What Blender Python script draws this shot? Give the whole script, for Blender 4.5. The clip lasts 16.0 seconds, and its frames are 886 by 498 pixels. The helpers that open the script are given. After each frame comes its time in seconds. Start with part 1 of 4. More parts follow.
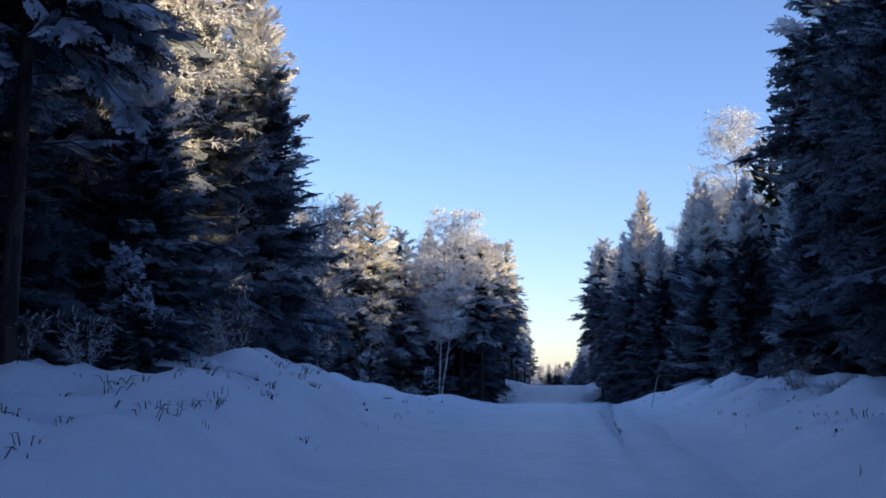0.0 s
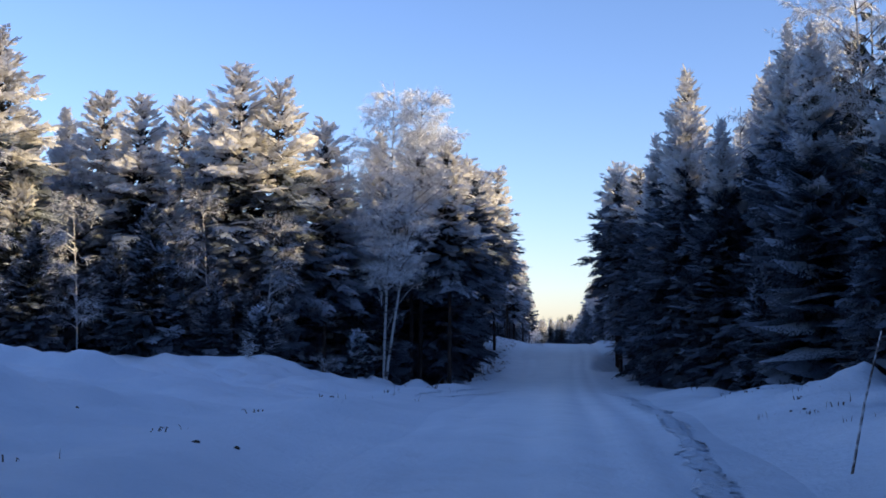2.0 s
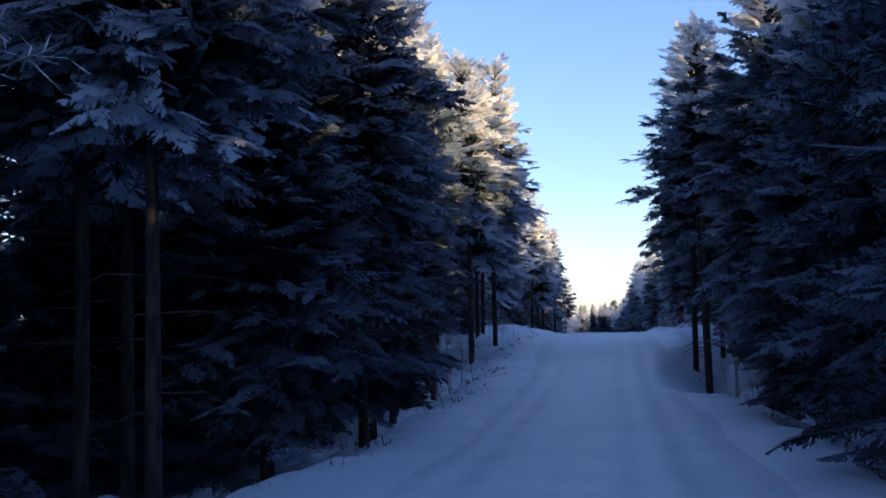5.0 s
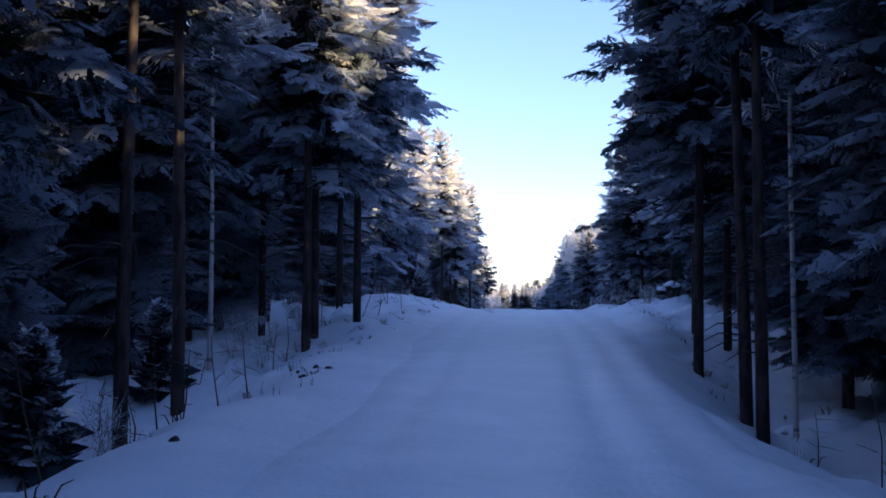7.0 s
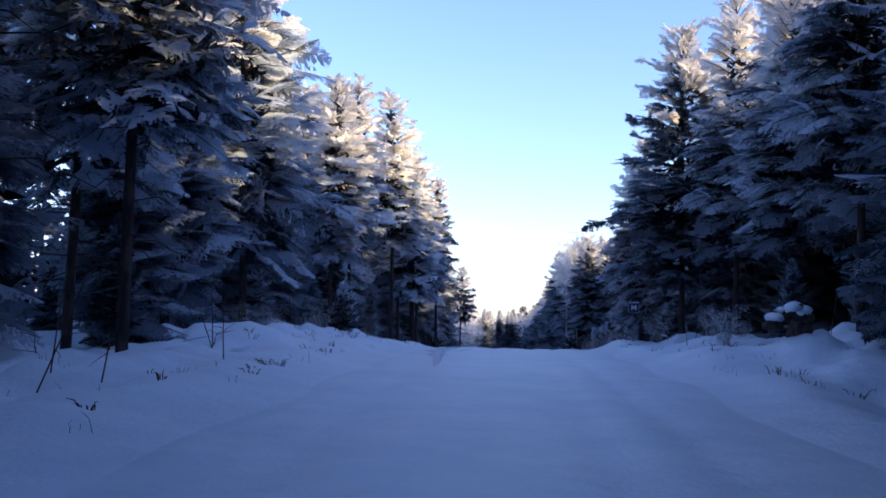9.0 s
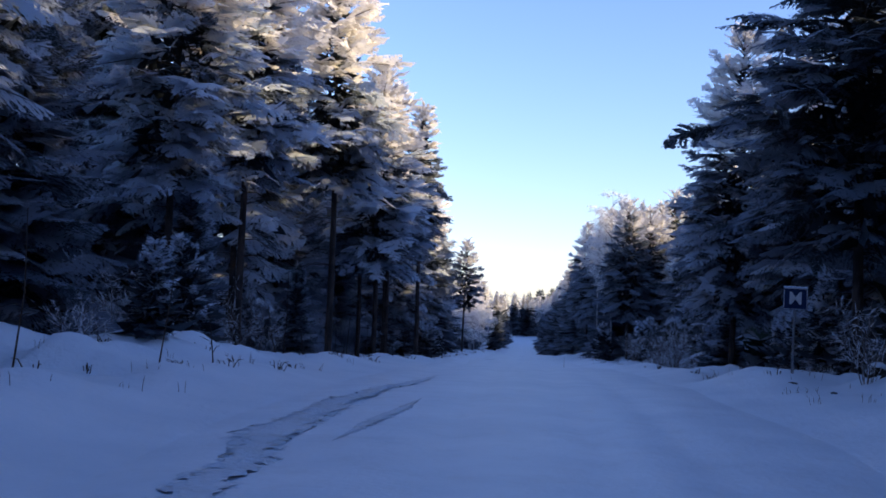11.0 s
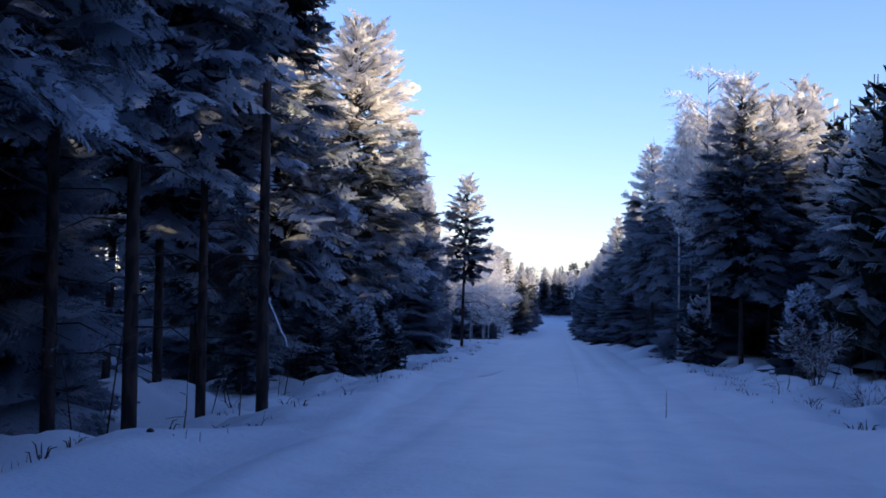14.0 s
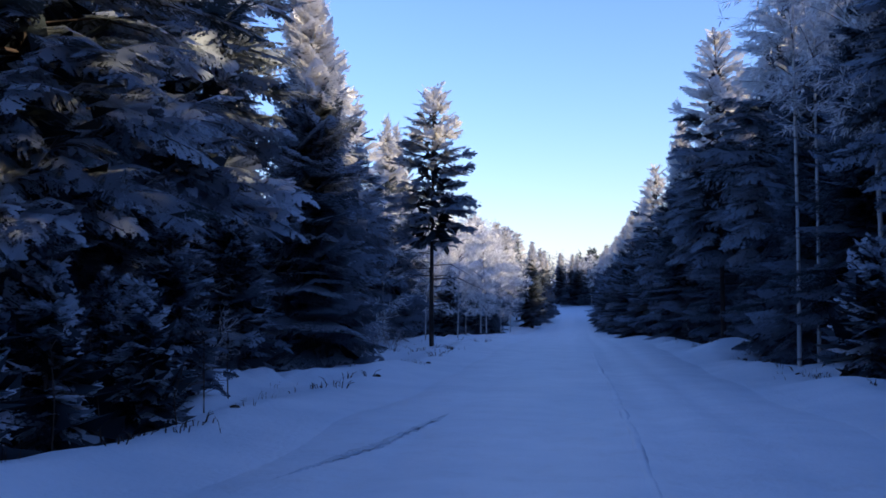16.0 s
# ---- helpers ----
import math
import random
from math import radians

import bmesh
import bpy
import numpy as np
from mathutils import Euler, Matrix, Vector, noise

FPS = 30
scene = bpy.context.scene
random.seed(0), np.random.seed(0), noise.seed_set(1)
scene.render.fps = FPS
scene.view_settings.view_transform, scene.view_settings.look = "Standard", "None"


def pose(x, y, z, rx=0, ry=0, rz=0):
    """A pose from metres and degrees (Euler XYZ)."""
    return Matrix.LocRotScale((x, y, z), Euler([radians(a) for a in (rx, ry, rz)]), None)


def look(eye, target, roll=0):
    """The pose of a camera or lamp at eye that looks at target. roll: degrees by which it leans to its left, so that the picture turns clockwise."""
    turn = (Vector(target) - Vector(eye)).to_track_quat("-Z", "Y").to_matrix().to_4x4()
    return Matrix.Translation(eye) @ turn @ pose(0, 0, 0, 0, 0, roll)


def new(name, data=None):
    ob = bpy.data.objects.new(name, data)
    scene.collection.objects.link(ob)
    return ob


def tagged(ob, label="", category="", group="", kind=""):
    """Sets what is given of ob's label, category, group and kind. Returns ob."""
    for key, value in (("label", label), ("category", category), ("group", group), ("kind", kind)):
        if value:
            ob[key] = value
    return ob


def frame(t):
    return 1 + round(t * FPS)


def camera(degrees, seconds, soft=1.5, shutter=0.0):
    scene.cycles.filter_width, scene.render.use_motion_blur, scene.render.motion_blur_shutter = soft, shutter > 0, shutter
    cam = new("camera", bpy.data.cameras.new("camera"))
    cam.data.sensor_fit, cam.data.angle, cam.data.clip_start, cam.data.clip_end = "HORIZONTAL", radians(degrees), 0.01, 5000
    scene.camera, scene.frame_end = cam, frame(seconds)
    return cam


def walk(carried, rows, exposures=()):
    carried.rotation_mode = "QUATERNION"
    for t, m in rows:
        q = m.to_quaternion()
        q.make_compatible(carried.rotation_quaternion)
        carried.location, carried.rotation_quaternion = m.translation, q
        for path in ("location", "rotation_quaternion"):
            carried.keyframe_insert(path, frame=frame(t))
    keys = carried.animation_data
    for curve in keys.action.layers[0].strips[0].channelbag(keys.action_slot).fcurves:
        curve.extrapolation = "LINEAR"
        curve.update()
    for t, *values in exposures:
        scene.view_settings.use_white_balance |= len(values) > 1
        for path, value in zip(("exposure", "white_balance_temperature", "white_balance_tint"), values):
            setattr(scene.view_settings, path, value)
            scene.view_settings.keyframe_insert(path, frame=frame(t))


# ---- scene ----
cam = camera(45.3, 16.0, soft=1.7)
PATH = [
    (0, (0.088, 20.298, 1.473), (-0.128, 22.272, 1.706), 0.4),
    (0.5, (0.081, 24.862, 1.569), (-0.144, 26.834, 1.818), 0.2),
    (1, (0.033, 29.747, 1.704), (-0.206, 31.721, 1.914), 0.5),
    (1.5, (0.026, 34.393, 1.78), (-0.198, 36.373, 1.943), 0.2),
    (2, (-0.001, 39.202, 1.882), (-0.222, 41.185, 2.027), 0.4),
    (2.5, (0.111, 43.801, 1.871), (-0.144, 45.781, 1.986), 0.8),
    (3, (0.006, 48.649, 1.964), (-0.252, 50.63, 2.061), 2.1),
    (3.5, (0.065, 53.329, 2.011), (-0.14, 55.315, 2.128), 4.5),
    (4, (0.08, 58.327, 1.756), (-0.35, 60.28, 1.797), 4.1),
    (4.5, (0.196, 63.373, 1.627), (-0.146, 65.339, 1.758), -0.2),
    (7, (-0.162, 87.600, 0.903), (-0.318, 89.592, 0.991), 0.6),
    (7.5, (-0.074, 93.713, 0.906), (-0.205, 95.703, 1.055), 0.2),
    (8, (-0.051, 99.673, 0.883), (-0.172, 101.666, 0.997), 1.3),
    (10.5, (0.173, 126.454, 1.404), (0.022, 128.440, 1.586), 0.7),
    (11, (0.087, 132.343, 1.428), (-0.077, 134.334, 1.531), 2.2),
    (11.5, (-0.012, 137.949, 1.526), (-0.207, 139.937, 1.619), 1.3),
    (12, (-0.087, 143.274, 1.472), (-0.287, 145.263, 1.533), 0.5),
    (12.5, (-0.026, 148.035, 1.496), (-0.232, 150.024, 1.542), -0.4),
    (13, (-0.061, 154.167, 1.299), (-0.260, 156.155, 1.407), 0.8),
    (13.5, (-0.069, 158.868, 1.103), (-0.276, 160.854, 1.219), 0.9),
    (14, (-0.028, 164.032, 0.944), (-0.248, 166.019, 1.007), 1.1),
    (14.5, (-0.026, 169.483, 0.723), (-0.265, 171.468, 0.718), 0.3),
    (15, (0.058, 174.681, 0.390), (-0.193, 176.662, 0.507), 0.2),
    (15.5, (0.036, 179.555, 0.054), (-0.238, 181.534, 0.137), -0.1),
    (16, (-0.084, 185.050, -0.108), (-0.335, 187.034, -0.054), -0.4),
]
walk(cam, [(t, look(eye, target, roll)) for t, eye, target, roll in PATH],
     [(0.0, 0.92, 5080.0, 25.0), (3.0, 0.86, 5080.0, 25.5), (4.5, 1.06, 5080.0, 25.5), (7.0, 1.54, 5120.0, 31.0), (8.0, 1.58, 5120.0, 31.0), (10.5, 1.26, 5080.0, 31.0), (12.0, 1.10, 5000.0, 31.0), (14.0, 1.12, 4900.0, 31.0), (15.0, 1.04, 4840.0, 31.0), (16.0, 0.98, 4680.0, 31.0)])

# ---- sky and sun: low winter sun from the right of the road, over the forest ----
SUN_ELEV, SUN_AZ = 15.2, 110.0          # degrees above the horizon, and clockwise from +y
world = bpy.data.worlds.new("winter_sky")
scene.world = world
world.use_nodes = True
wn = world.node_tree.nodes
sky = wn.new("ShaderNodeTexSky")
sky.sky_type = "NISHITA"
sky.sun_disc = False
sky.sun_elevation, sky.sun_rotation = radians(SUN_ELEV), radians(SUN_AZ)
sky.altitude, sky.air_density, sky.dust_density, sky.ozone_density = 100.0, 1.0, 0.3, 1.1
world.node_tree.links.new(sky.outputs[0], wn["Background"].inputs[0])
wn["Background"].inputs[1].default_value = 0.10
sun = new("sun", bpy.data.lights.new("sun", "SUN"))
sun.data.energy, sun.data.angle, sun.data.color = 5.0, radians(0.6), (1.0, 0.71, 0.25)
sun_dir = Vector((math.sin(radians(SUN_AZ)) * math.cos(radians(SUN_ELEV)), math.cos(radians(SUN_AZ)) * math.cos(radians(SUN_ELEV)), math.sin(radians(SUN_ELEV))))
sun.matrix_world = look((30, 60, 60), Vector((30, 60, 60)) - sun_dir)


# ---- materials ----
def material(name, rough=0.8):
    m = bpy.data.materials.new(name)
    m.use_nodes = True
    nt = m.node_tree
    b = nt.nodes["Principled BSDF"]
    b.inputs["Roughness"].default_value = rough
    b.inputs["Specular IOR Level"].default_value = 0.3
    return m, nt, b


def noise_node(nt, scale, detail=4.0, rough=0.55, coord="Object"):
    tc, n = nt.nodes.new("ShaderNodeTexCoord"), nt.nodes.new("ShaderNodeTexNoise")
    n.inputs["Scale"].default_value, n.inputs["Detail"].default_value, n.inputs["Roughness"].default_value = scale, detail, rough
    nt.links.new(tc.outputs[coord], n.inputs["Vector"])
    return n


def ramp(nt, fac, stops):
    r = nt.nodes.new("ShaderNodeValToRGB")
    while len(r.color_ramp.elements) < len(stops):
        r.color_ramp.elements.new(0.5)
    for e, (p, c) in zip(r.color_ramp.elements, stops):
        e.position, e.color = p, (*c, 1) if len(c) == 3 else c
    nt.links.new(fac, r.inputs[0])
    return r


def bump(nt, b, height, strength, distance):
    n = nt.nodes.new("ShaderNodeBump")
    n.inputs["Strength"].default_value, n.inputs["Distance"].default_value = strength, distance
    nt.links.new(height, n.inputs["Height"])
    nt.links.new(n.outputs[0], b.inputs["Normal"])


def mixed(nt, fac, a, b):
    m = nt.nodes.new("ShaderNodeMix")
    m.data_type = "RGBA"
    nt.links.new(fac, m.inputs["Factor"])
    for socket, v in ((m.inputs["A"], a), (m.inputs["B"], b)):
        if isinstance(v, tuple):
            socket.default_value = (*v, 1)
        else:
            nt.links.new(v, socket)
    return m.outputs["Result"]


def maths(nt, op, a, b=0.0, clamp=False):
    m = nt.nodes.new("ShaderNodeMath")
    m.operation, m.use_clamp = op, clamp
    for socket, v in zip(m.inputs, (a, b)):
        if isinstance(v, (int, float)):
            socket.default_value = v
        else:
            nt.links.new(v, socket)
    return m.outputs[0]


def snow_material(name, dirt=0.0, grain=1.0, low=(0.58, 0.655, 0.75), high=(0.68, 0.745, 0.83)):
    m, nt, b = material(name, 0.55)
    big, fine = noise_node(nt, 0.8, 6), noise_node(nt, 14.0, 5)
    c = ramp(nt, big.outputs[0], [(0.3, low), (0.7, high)]).outputs[0]
    if dirt:
        stain = noise_node(nt, 2.6, 8, 0.7)
        c = mixed(nt, ramp(nt, stain.outputs[0], [(0.50, (0, 0, 0)), (0.72, (dirt, dirt, dirt))]).outputs[0], c, (0.30, 0.295, 0.29))
    nt.links.new(c, b.inputs["Base Color"])
    h = maths(nt, "ADD", maths(nt, "MULTIPLY", big.outputs[0], 2.0), maths(nt, "MULTIPLY", fine.outputs[0], 0.5))
    bump(nt, b, h, 0.6 * grain, 0.07)
    return m


def frosted(name, bare, frost, amount, rough=0.75, comb=0.0, ragged_scale=7.0):
    """Needles or twigs with rime and snow on what faces up; comb: spacing of the twigs on a bough, with the gaps between them."""
    m, nt, b = material(name, rough)
    geo, sep = nt.nodes.new("ShaderNodeNewGeometry"), nt.nodes.new("ShaderNodeSeparateXYZ")
    nt.links.new(geo.outputs["True Normal"], sep.inputs[0])
    patch, info = noise_node(nt, 1.7, 3), nt.nodes.new("ShaderNodeObjectInfo")
    fine = noise_node(nt, 21.0, 2)
    isl = geo.outputs["Random Per Island"]
    f = maths(nt, "MULTIPLY", sep.outputs["Z"], 0.24)
    for socket, k in ((patch.outputs[0], 0.95), (fine.outputs[0], 0.55), (isl, 0.16), (info.outputs["Random"], 0.16)):
        f = maths(nt, "ADD", f, maths(nt, "MULTIPLY", socket, k))
    if comb:
        uv, tc = nt.nodes.new("ShaderNodeSeparateXYZ"), nt.nodes.new("ShaderNodeTexCoord")
        nt.links.new(tc.outputs["UV"], uv.inputs[0])
        metres, um = nt.nodes.new("ShaderNodeUVMap"), nt.nodes.new("ShaderNodeSeparateXYZ")
        metres.uv_map = "metres"
        nt.links.new(metres.outputs[0], um.inputs[0])
        ragged = noise_node(nt, ragged_scale, 2)
        nt.links.new(metres.outputs[0], ragged.inputs["Vector"])
        needle = noise_node(nt, 40.0, 2)
        nt.links.new(metres.outputs[0], needle.inputs["Vector"])
        rel = maths(nt, "ABSOLUTE", maths(nt, "MULTIPLY_ADD", uv.outputs[0], 2.0))
        rel.node.inputs[0].links[0].from_node.inputs[2].default_value = -1.0
        off = maths(nt, "ABSOLUTE", um.outputs[0])
        slant = maths(nt, "DIVIDE", maths(nt, "SUBTRACT", um.outputs[1], maths(nt, "MULTIPLY", off, 0.75)), comb * 0.55)
        xyz, streak = nt.nodes.new("ShaderNodeCombineXYZ"), nt.nodes.new("ShaderNodeTexNoise")
        for k, value in enumerate((slant, maths(nt, "MULTIPLY", um.outputs[0], 0.9 / comb), maths(nt, "MULTIPLY", isl, 40.0))):
            nt.links.new(value, xyz.inputs[k])
        streak.inputs["Scale"].default_value, streak.inputs["Detail"].default_value = 1.0, 2.0
        nt.links.new(xyz.outputs[0], streak.inputs["Vector"])
        twig = maths(nt, "MULTIPLY_ADD", streak.outputs[0], 4.0)
        twig.node.inputs[2].default_value = -1.42
        edge = maths(nt, "ADD", maths(nt, "MULTIPLY", rel, 1.15), maths(nt, "MULTIPLY", maths(nt, "SUBTRACT", ragged.outputs[0], 0.5), 1.5))
        edge = maths(nt, "ADD", edge, maths(nt, "MULTIPLY", maths(nt, "SUBTRACT", needle.outputs[0], 0.5), 2.5))
        edge = maths(nt, "ADD", edge, maths(nt, "MULTIPLY", maths(nt, "SUBTRACT", uv.outputs[1], 0.75), 0.5))
        solid = maths(nt, "GREATER_THAN", twig, maths(nt, "SUBTRACT", edge, 0.10))
        for socket, k in ((rel, 0.25), (twig, 0.34), (uv.outputs[1], 0.22), (needle.outputs[0], 0.70)):
            f = maths(nt, "ADD", f, maths(nt, "MULTIPLY", socket, k))
        f = maths(nt, "SUBTRACT", f, 0.68)
    f = ramp(nt, f, [(1.20 - amount, (0, 0, 0)), (1.75 - amount, (1, 1, 1))]).outputs[0] if amount < 1.1 else ramp(nt, f, [(0.0, (0.6, 0.6, 0.6)), (0.5, (1, 1, 1))]).outputs[0]
    bare_c = mixed(nt, isl, bare, tuple(0.55 * v for v in bare))
    colour = mixed(nt, f, bare_c, frost)
    nt.links.new(colour, b.inputs["Base Color"])
    b.inputs["Specular IOR Level"].default_value = 0.12
    if comb:         # light shines through thin needles and rime
        thin, mix, clear, cut = (nt.nodes.new("ShaderNode" + k) for k in ("BsdfTranslucent", "MixShader", "BsdfTransparent", "MixShader"))
        nt.links.new(colour, thin.inputs["Color"])
        mix.inputs[0].default_value = 0.46
        nt.links.new(b.outputs[0], mix.inputs[1])
        nt.links.new(thin.outputs[0], mix.inputs[2])
        nt.links.new(solid, cut.inputs[0])
        nt.links.new(clear.outputs[0], cut.inputs[1])
        nt.links.new(mix.outputs[0], cut.inputs[2])
        nt.links.new(cut.outputs[0], nt.nodes["Material Output"].inputs["Surface"])
    return m


def bark(name, low, high, marks, scale):
    m, nt, b = material(name, 0.9)
    tc, mp = nt.nodes.new("ShaderNodeTexCoord"), nt.nodes.new("ShaderNodeMapping")
    n = nt.nodes.new("ShaderNodeTexNoise")
    mp.inputs["Scale"].default_value = scale
    n.inputs["Scale"].default_value, n.inputs["Detail"].default_value = 1.0, 6
    nt.links.new(tc.outputs["Object"], mp.inputs[0])
    nt.links.new(mp.outputs[0], n.inputs["Vector"])
    nt.links.new(ramp(nt, n.outputs[0], [(marks - 0.06, low), (marks + 0.06, high)]).outputs[0], b.inputs["Base Color"])
    bump(nt, b, n.outputs[0], 0.8, 0.02)
    return m


SNOW = snow_material("untrodden_snow")
ROAD_SNOW = snow_material("packed_road_snow", 0.16, 0.6)
RUT_SNOW = snow_material("churned_dirty_snow", 0.45, 1.4, (0.44, 0.51, 0.60), (0.56, 0.63, 0.73))
_nt = RUT_SNOW.node_tree           # loose crumbs along both edges
_across, _crumb = _nt.nodes.new("ShaderNodeAttribute"), noise_node(_nt, 11.0, 4)
_across.attribute_name = "across"
_cut, _clear = _nt.nodes.new("ShaderNodeMixShader"), _nt.nodes.new("ShaderNodeBsdfTransparent")
_shows = maths(_nt, "GREATER_THAN", maths(_nt, "MULTIPLY", _crumb.outputs[0], 1.55), maths(_nt, "ADD", maths(_nt, "MULTIPLY", maths(_nt, "ABSOLUTE", _across.outputs["Fac"]), 0.62), 0.42))
_nt.links.new(_shows, _cut.inputs[0])
_nt.links.new(_clear.outputs[0], _cut.inputs[1])
_nt.links.new(_nt.nodes["Principled BSDF"].outputs[0], _cut.inputs[2])
_nt.links.new(_cut.outputs[0], _nt.nodes["Material Output"].inputs["Surface"])
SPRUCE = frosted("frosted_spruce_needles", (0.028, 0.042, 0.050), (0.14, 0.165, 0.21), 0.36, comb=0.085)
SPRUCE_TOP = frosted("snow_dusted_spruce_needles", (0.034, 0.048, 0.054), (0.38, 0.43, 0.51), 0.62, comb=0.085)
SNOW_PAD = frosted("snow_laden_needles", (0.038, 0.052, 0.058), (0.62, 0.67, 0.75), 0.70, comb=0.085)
# warm and pale: rime, plus the low sun on the tops painted into the colour
SUNLIT_RIME = frosted("rime_and_sunlit_tone_on_tips", (0.12, 0.10, 0.055), (0.80, 0.79, 0.78), 0.95, comb=0.10)
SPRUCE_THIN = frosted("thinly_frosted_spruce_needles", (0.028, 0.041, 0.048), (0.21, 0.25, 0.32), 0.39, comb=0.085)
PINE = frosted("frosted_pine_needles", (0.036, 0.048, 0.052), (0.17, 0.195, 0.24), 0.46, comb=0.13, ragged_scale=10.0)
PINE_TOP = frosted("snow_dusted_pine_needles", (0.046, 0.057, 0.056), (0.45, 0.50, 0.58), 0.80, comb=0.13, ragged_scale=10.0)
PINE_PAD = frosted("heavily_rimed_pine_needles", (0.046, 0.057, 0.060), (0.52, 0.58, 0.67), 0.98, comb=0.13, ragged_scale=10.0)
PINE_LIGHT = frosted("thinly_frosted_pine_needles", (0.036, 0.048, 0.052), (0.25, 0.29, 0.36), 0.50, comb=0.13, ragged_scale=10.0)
INNER = frosted("inner_needles_and_dead_twigs", (0.030, 0.040, 0.052), (0.30, 0.34, 0.40), 0.20)
FOREST = frosted("dark_forest_needles", (0.028, 0.042, 0.030), (0.15, 0.165, 0.185), 0.22)
RIME = frosted("rime_covered_twigs", (0.22, 0.20, 0.18), (0.80, 0.80, 0.81), 0.86)
THIN_RIME = frosted("thin_rime_on_twigs", (0.12, 0.10, 0.09), (0.58, 0.60, 0.64), 0.45)
PINE_BARK = bark("pine_bark", (0.018, 0.015, 0.015), (0.055, 0.040, 0.035), 0.5, (9, 9, 2.5))
SPRUCE_BARK = bark("spruce_bark", (0.04, 0.033, 0.03), (0.10, 0.08, 0.07), 0.5, (12, 12, 5))
BIRCH_BARK = bark("birch_bark", (0.06, 0.05, 0.05), (0.46, 0.45, 0.44), 0.40, (2, 2, 9))
TWIG = frosted("bare_brown_twigs", (0.09, 0.065, 0.05), (0.62, 0.64, 0.68), 0.40)
GRASS = frosted("dry_grass_stems", (0.075, 0.055, 0.042), (0.42, 0.44, 0.47), 0.14)


# ---- the lie of the land ----
def smooth_curve(ys, vs):
    ys, vs = np.array(ys, float), np.array(vs, float)

    def value(y):
        y = np.asarray(y, float)
        return sum(np.interp(y + d, ys, vs) * w for d, w in ((-5, 0.1), (-2.5, 0.2), (0, 0.4), (2.5, 0.2), (5, 0.1)))
    return value


road_z = smooth_curve([0.0, 20.3, 24.9, 29.7, 34.4, 39.2, 43.8, 48.6, 53.3, 58.3, 63.4, 75.0, 87.6, 93.7, 99.7, 126.5, 132.3, 137.9, 143.3, 148.0, 154.2, 158.9, 164.0, 169.5, 174.7, 179.6, 185.1, 200.6, 211.1, 226.0, 245.0, 270.0, 300.0, 335.6, 400.0, 560.6],
                     [0.0, 0.07, 0.17, 0.3, 0.38, 0.48, 0.47, 0.56, 0.61, 0.36, 0.23, -0.2, -0.4, -0.39, -0.42, 0.1, 0.13, 0.23, 0.17, 0.2, -0.0, -0.2, -0.36, -0.58, -0.91, -1.25, -1.41, -1.95, -2.4, -2.75, -3.6, -4.9, -5.9, -6.2, -5.9, -5.9])
side_left = smooth_curve([0.0, 25.0, 35.0, 42.0, 46.0, 50.0, 59.0, 65.0, 70.0, 76.0, 79.0, 88.0, 103.1, 110.6, 119.6, 127.1, 139.1, 148.1, 158.6, 170.6, 185.6, 208.1, 224.6, 260.6, 410.6],
                        [0.70, 0.80, 0.94, 1.00, 1.02, 0.91, 0.74, 0.58, 0.30, -0.22, -0.65, -0.95, -0.98, -0.73, -0.07, 0.16, 0.48, 0.42, 0.1, -0.34, -0.37, -0.14, 0.03, -0.01, 0.1])
side_right = smooth_curve([0.0, 25.0, 37.0, 45.0, 50.0, 59.0, 64.0, 75.0, 92.0, 102.0, 110.0, 115.5, 122.6, 133.1, 143.6, 155.6, 166.1, 190.1, 200.6, 211.1, 227.6, 260.6, 410.6],
                        [0.81, 1.0, 1.05, 0.87, 0.67, 0.37, 0.06, -0.34, -0.7, -1.5, -1.35, -0.8, 0.0, 0.76, 0.45, 0.0, -0.19, -0.0, 0.11, 0.15, -0.13, -0.16, 0.1])
RND = np.random.RandomState(7)
WAVES = [(RND.uniform(0, 6.28), RND.uniform(0, 6.28), 2 ** RND.uniform(-2.2, 2.2)) for _ in range(26)]


def lumps(x, y):
    """Soft drifts and hummocks, about -1 to 1."""
    s = 0.0
    for a, p, k in WAVES:
        s = s + np.sin(k * (x * np.cos(a) + y * np.sin(a)) + p) / (1 + 0.9 * k)
    return s * 0.30


def ease(v):
    v = np.clip(v, 0, 1)
    return v * v * (3 - 2 * v)


HEAPS = ((-14.0, 67.5, 3.0, 0.3), (-19.5, 66.0, 3.0, 0.35), (-10.3, 68.6, 1.8, 0.15), (-8.6, 70.3, 1.9, 0.6), (-11.5, 69.5, 1.6, 0.3), (-7.2, 147.4, 1.6, 0.30), (-6.6, 151.2, 1.3, 0.5), (5.6, 162.4, 1.0, 0.35), (6.3, 209.5, 0.9, 0.4), (5.2, 219.5, 1.0, 0.4), (5.0, 152.0, 1.2, 0.25), (6.15, 133.5, 1.3, 0.25))   # shovelled heaps of snow

HEAPS += tuple((-4.0 - 2.6 * RND.rand(), 99 + 24 * RND.rand(), 0.3 + 0.3 * RND.rand(), 0.14 + 0.14 * RND.rand()) for _ in range(16))     # hummocks over brushwood
HEAPS += tuple((-4.0 - 2.0 * RND.rand(), 29 + 12 * RND.rand(), 0.3 + 0.3 * RND.rand(), 0.10 + 0.12 * RND.rand()) for _ in range(10))


def half_width(y):
    return 2.3 + 0.9 * ease((np.asarray(y, float) - 95) / 25)


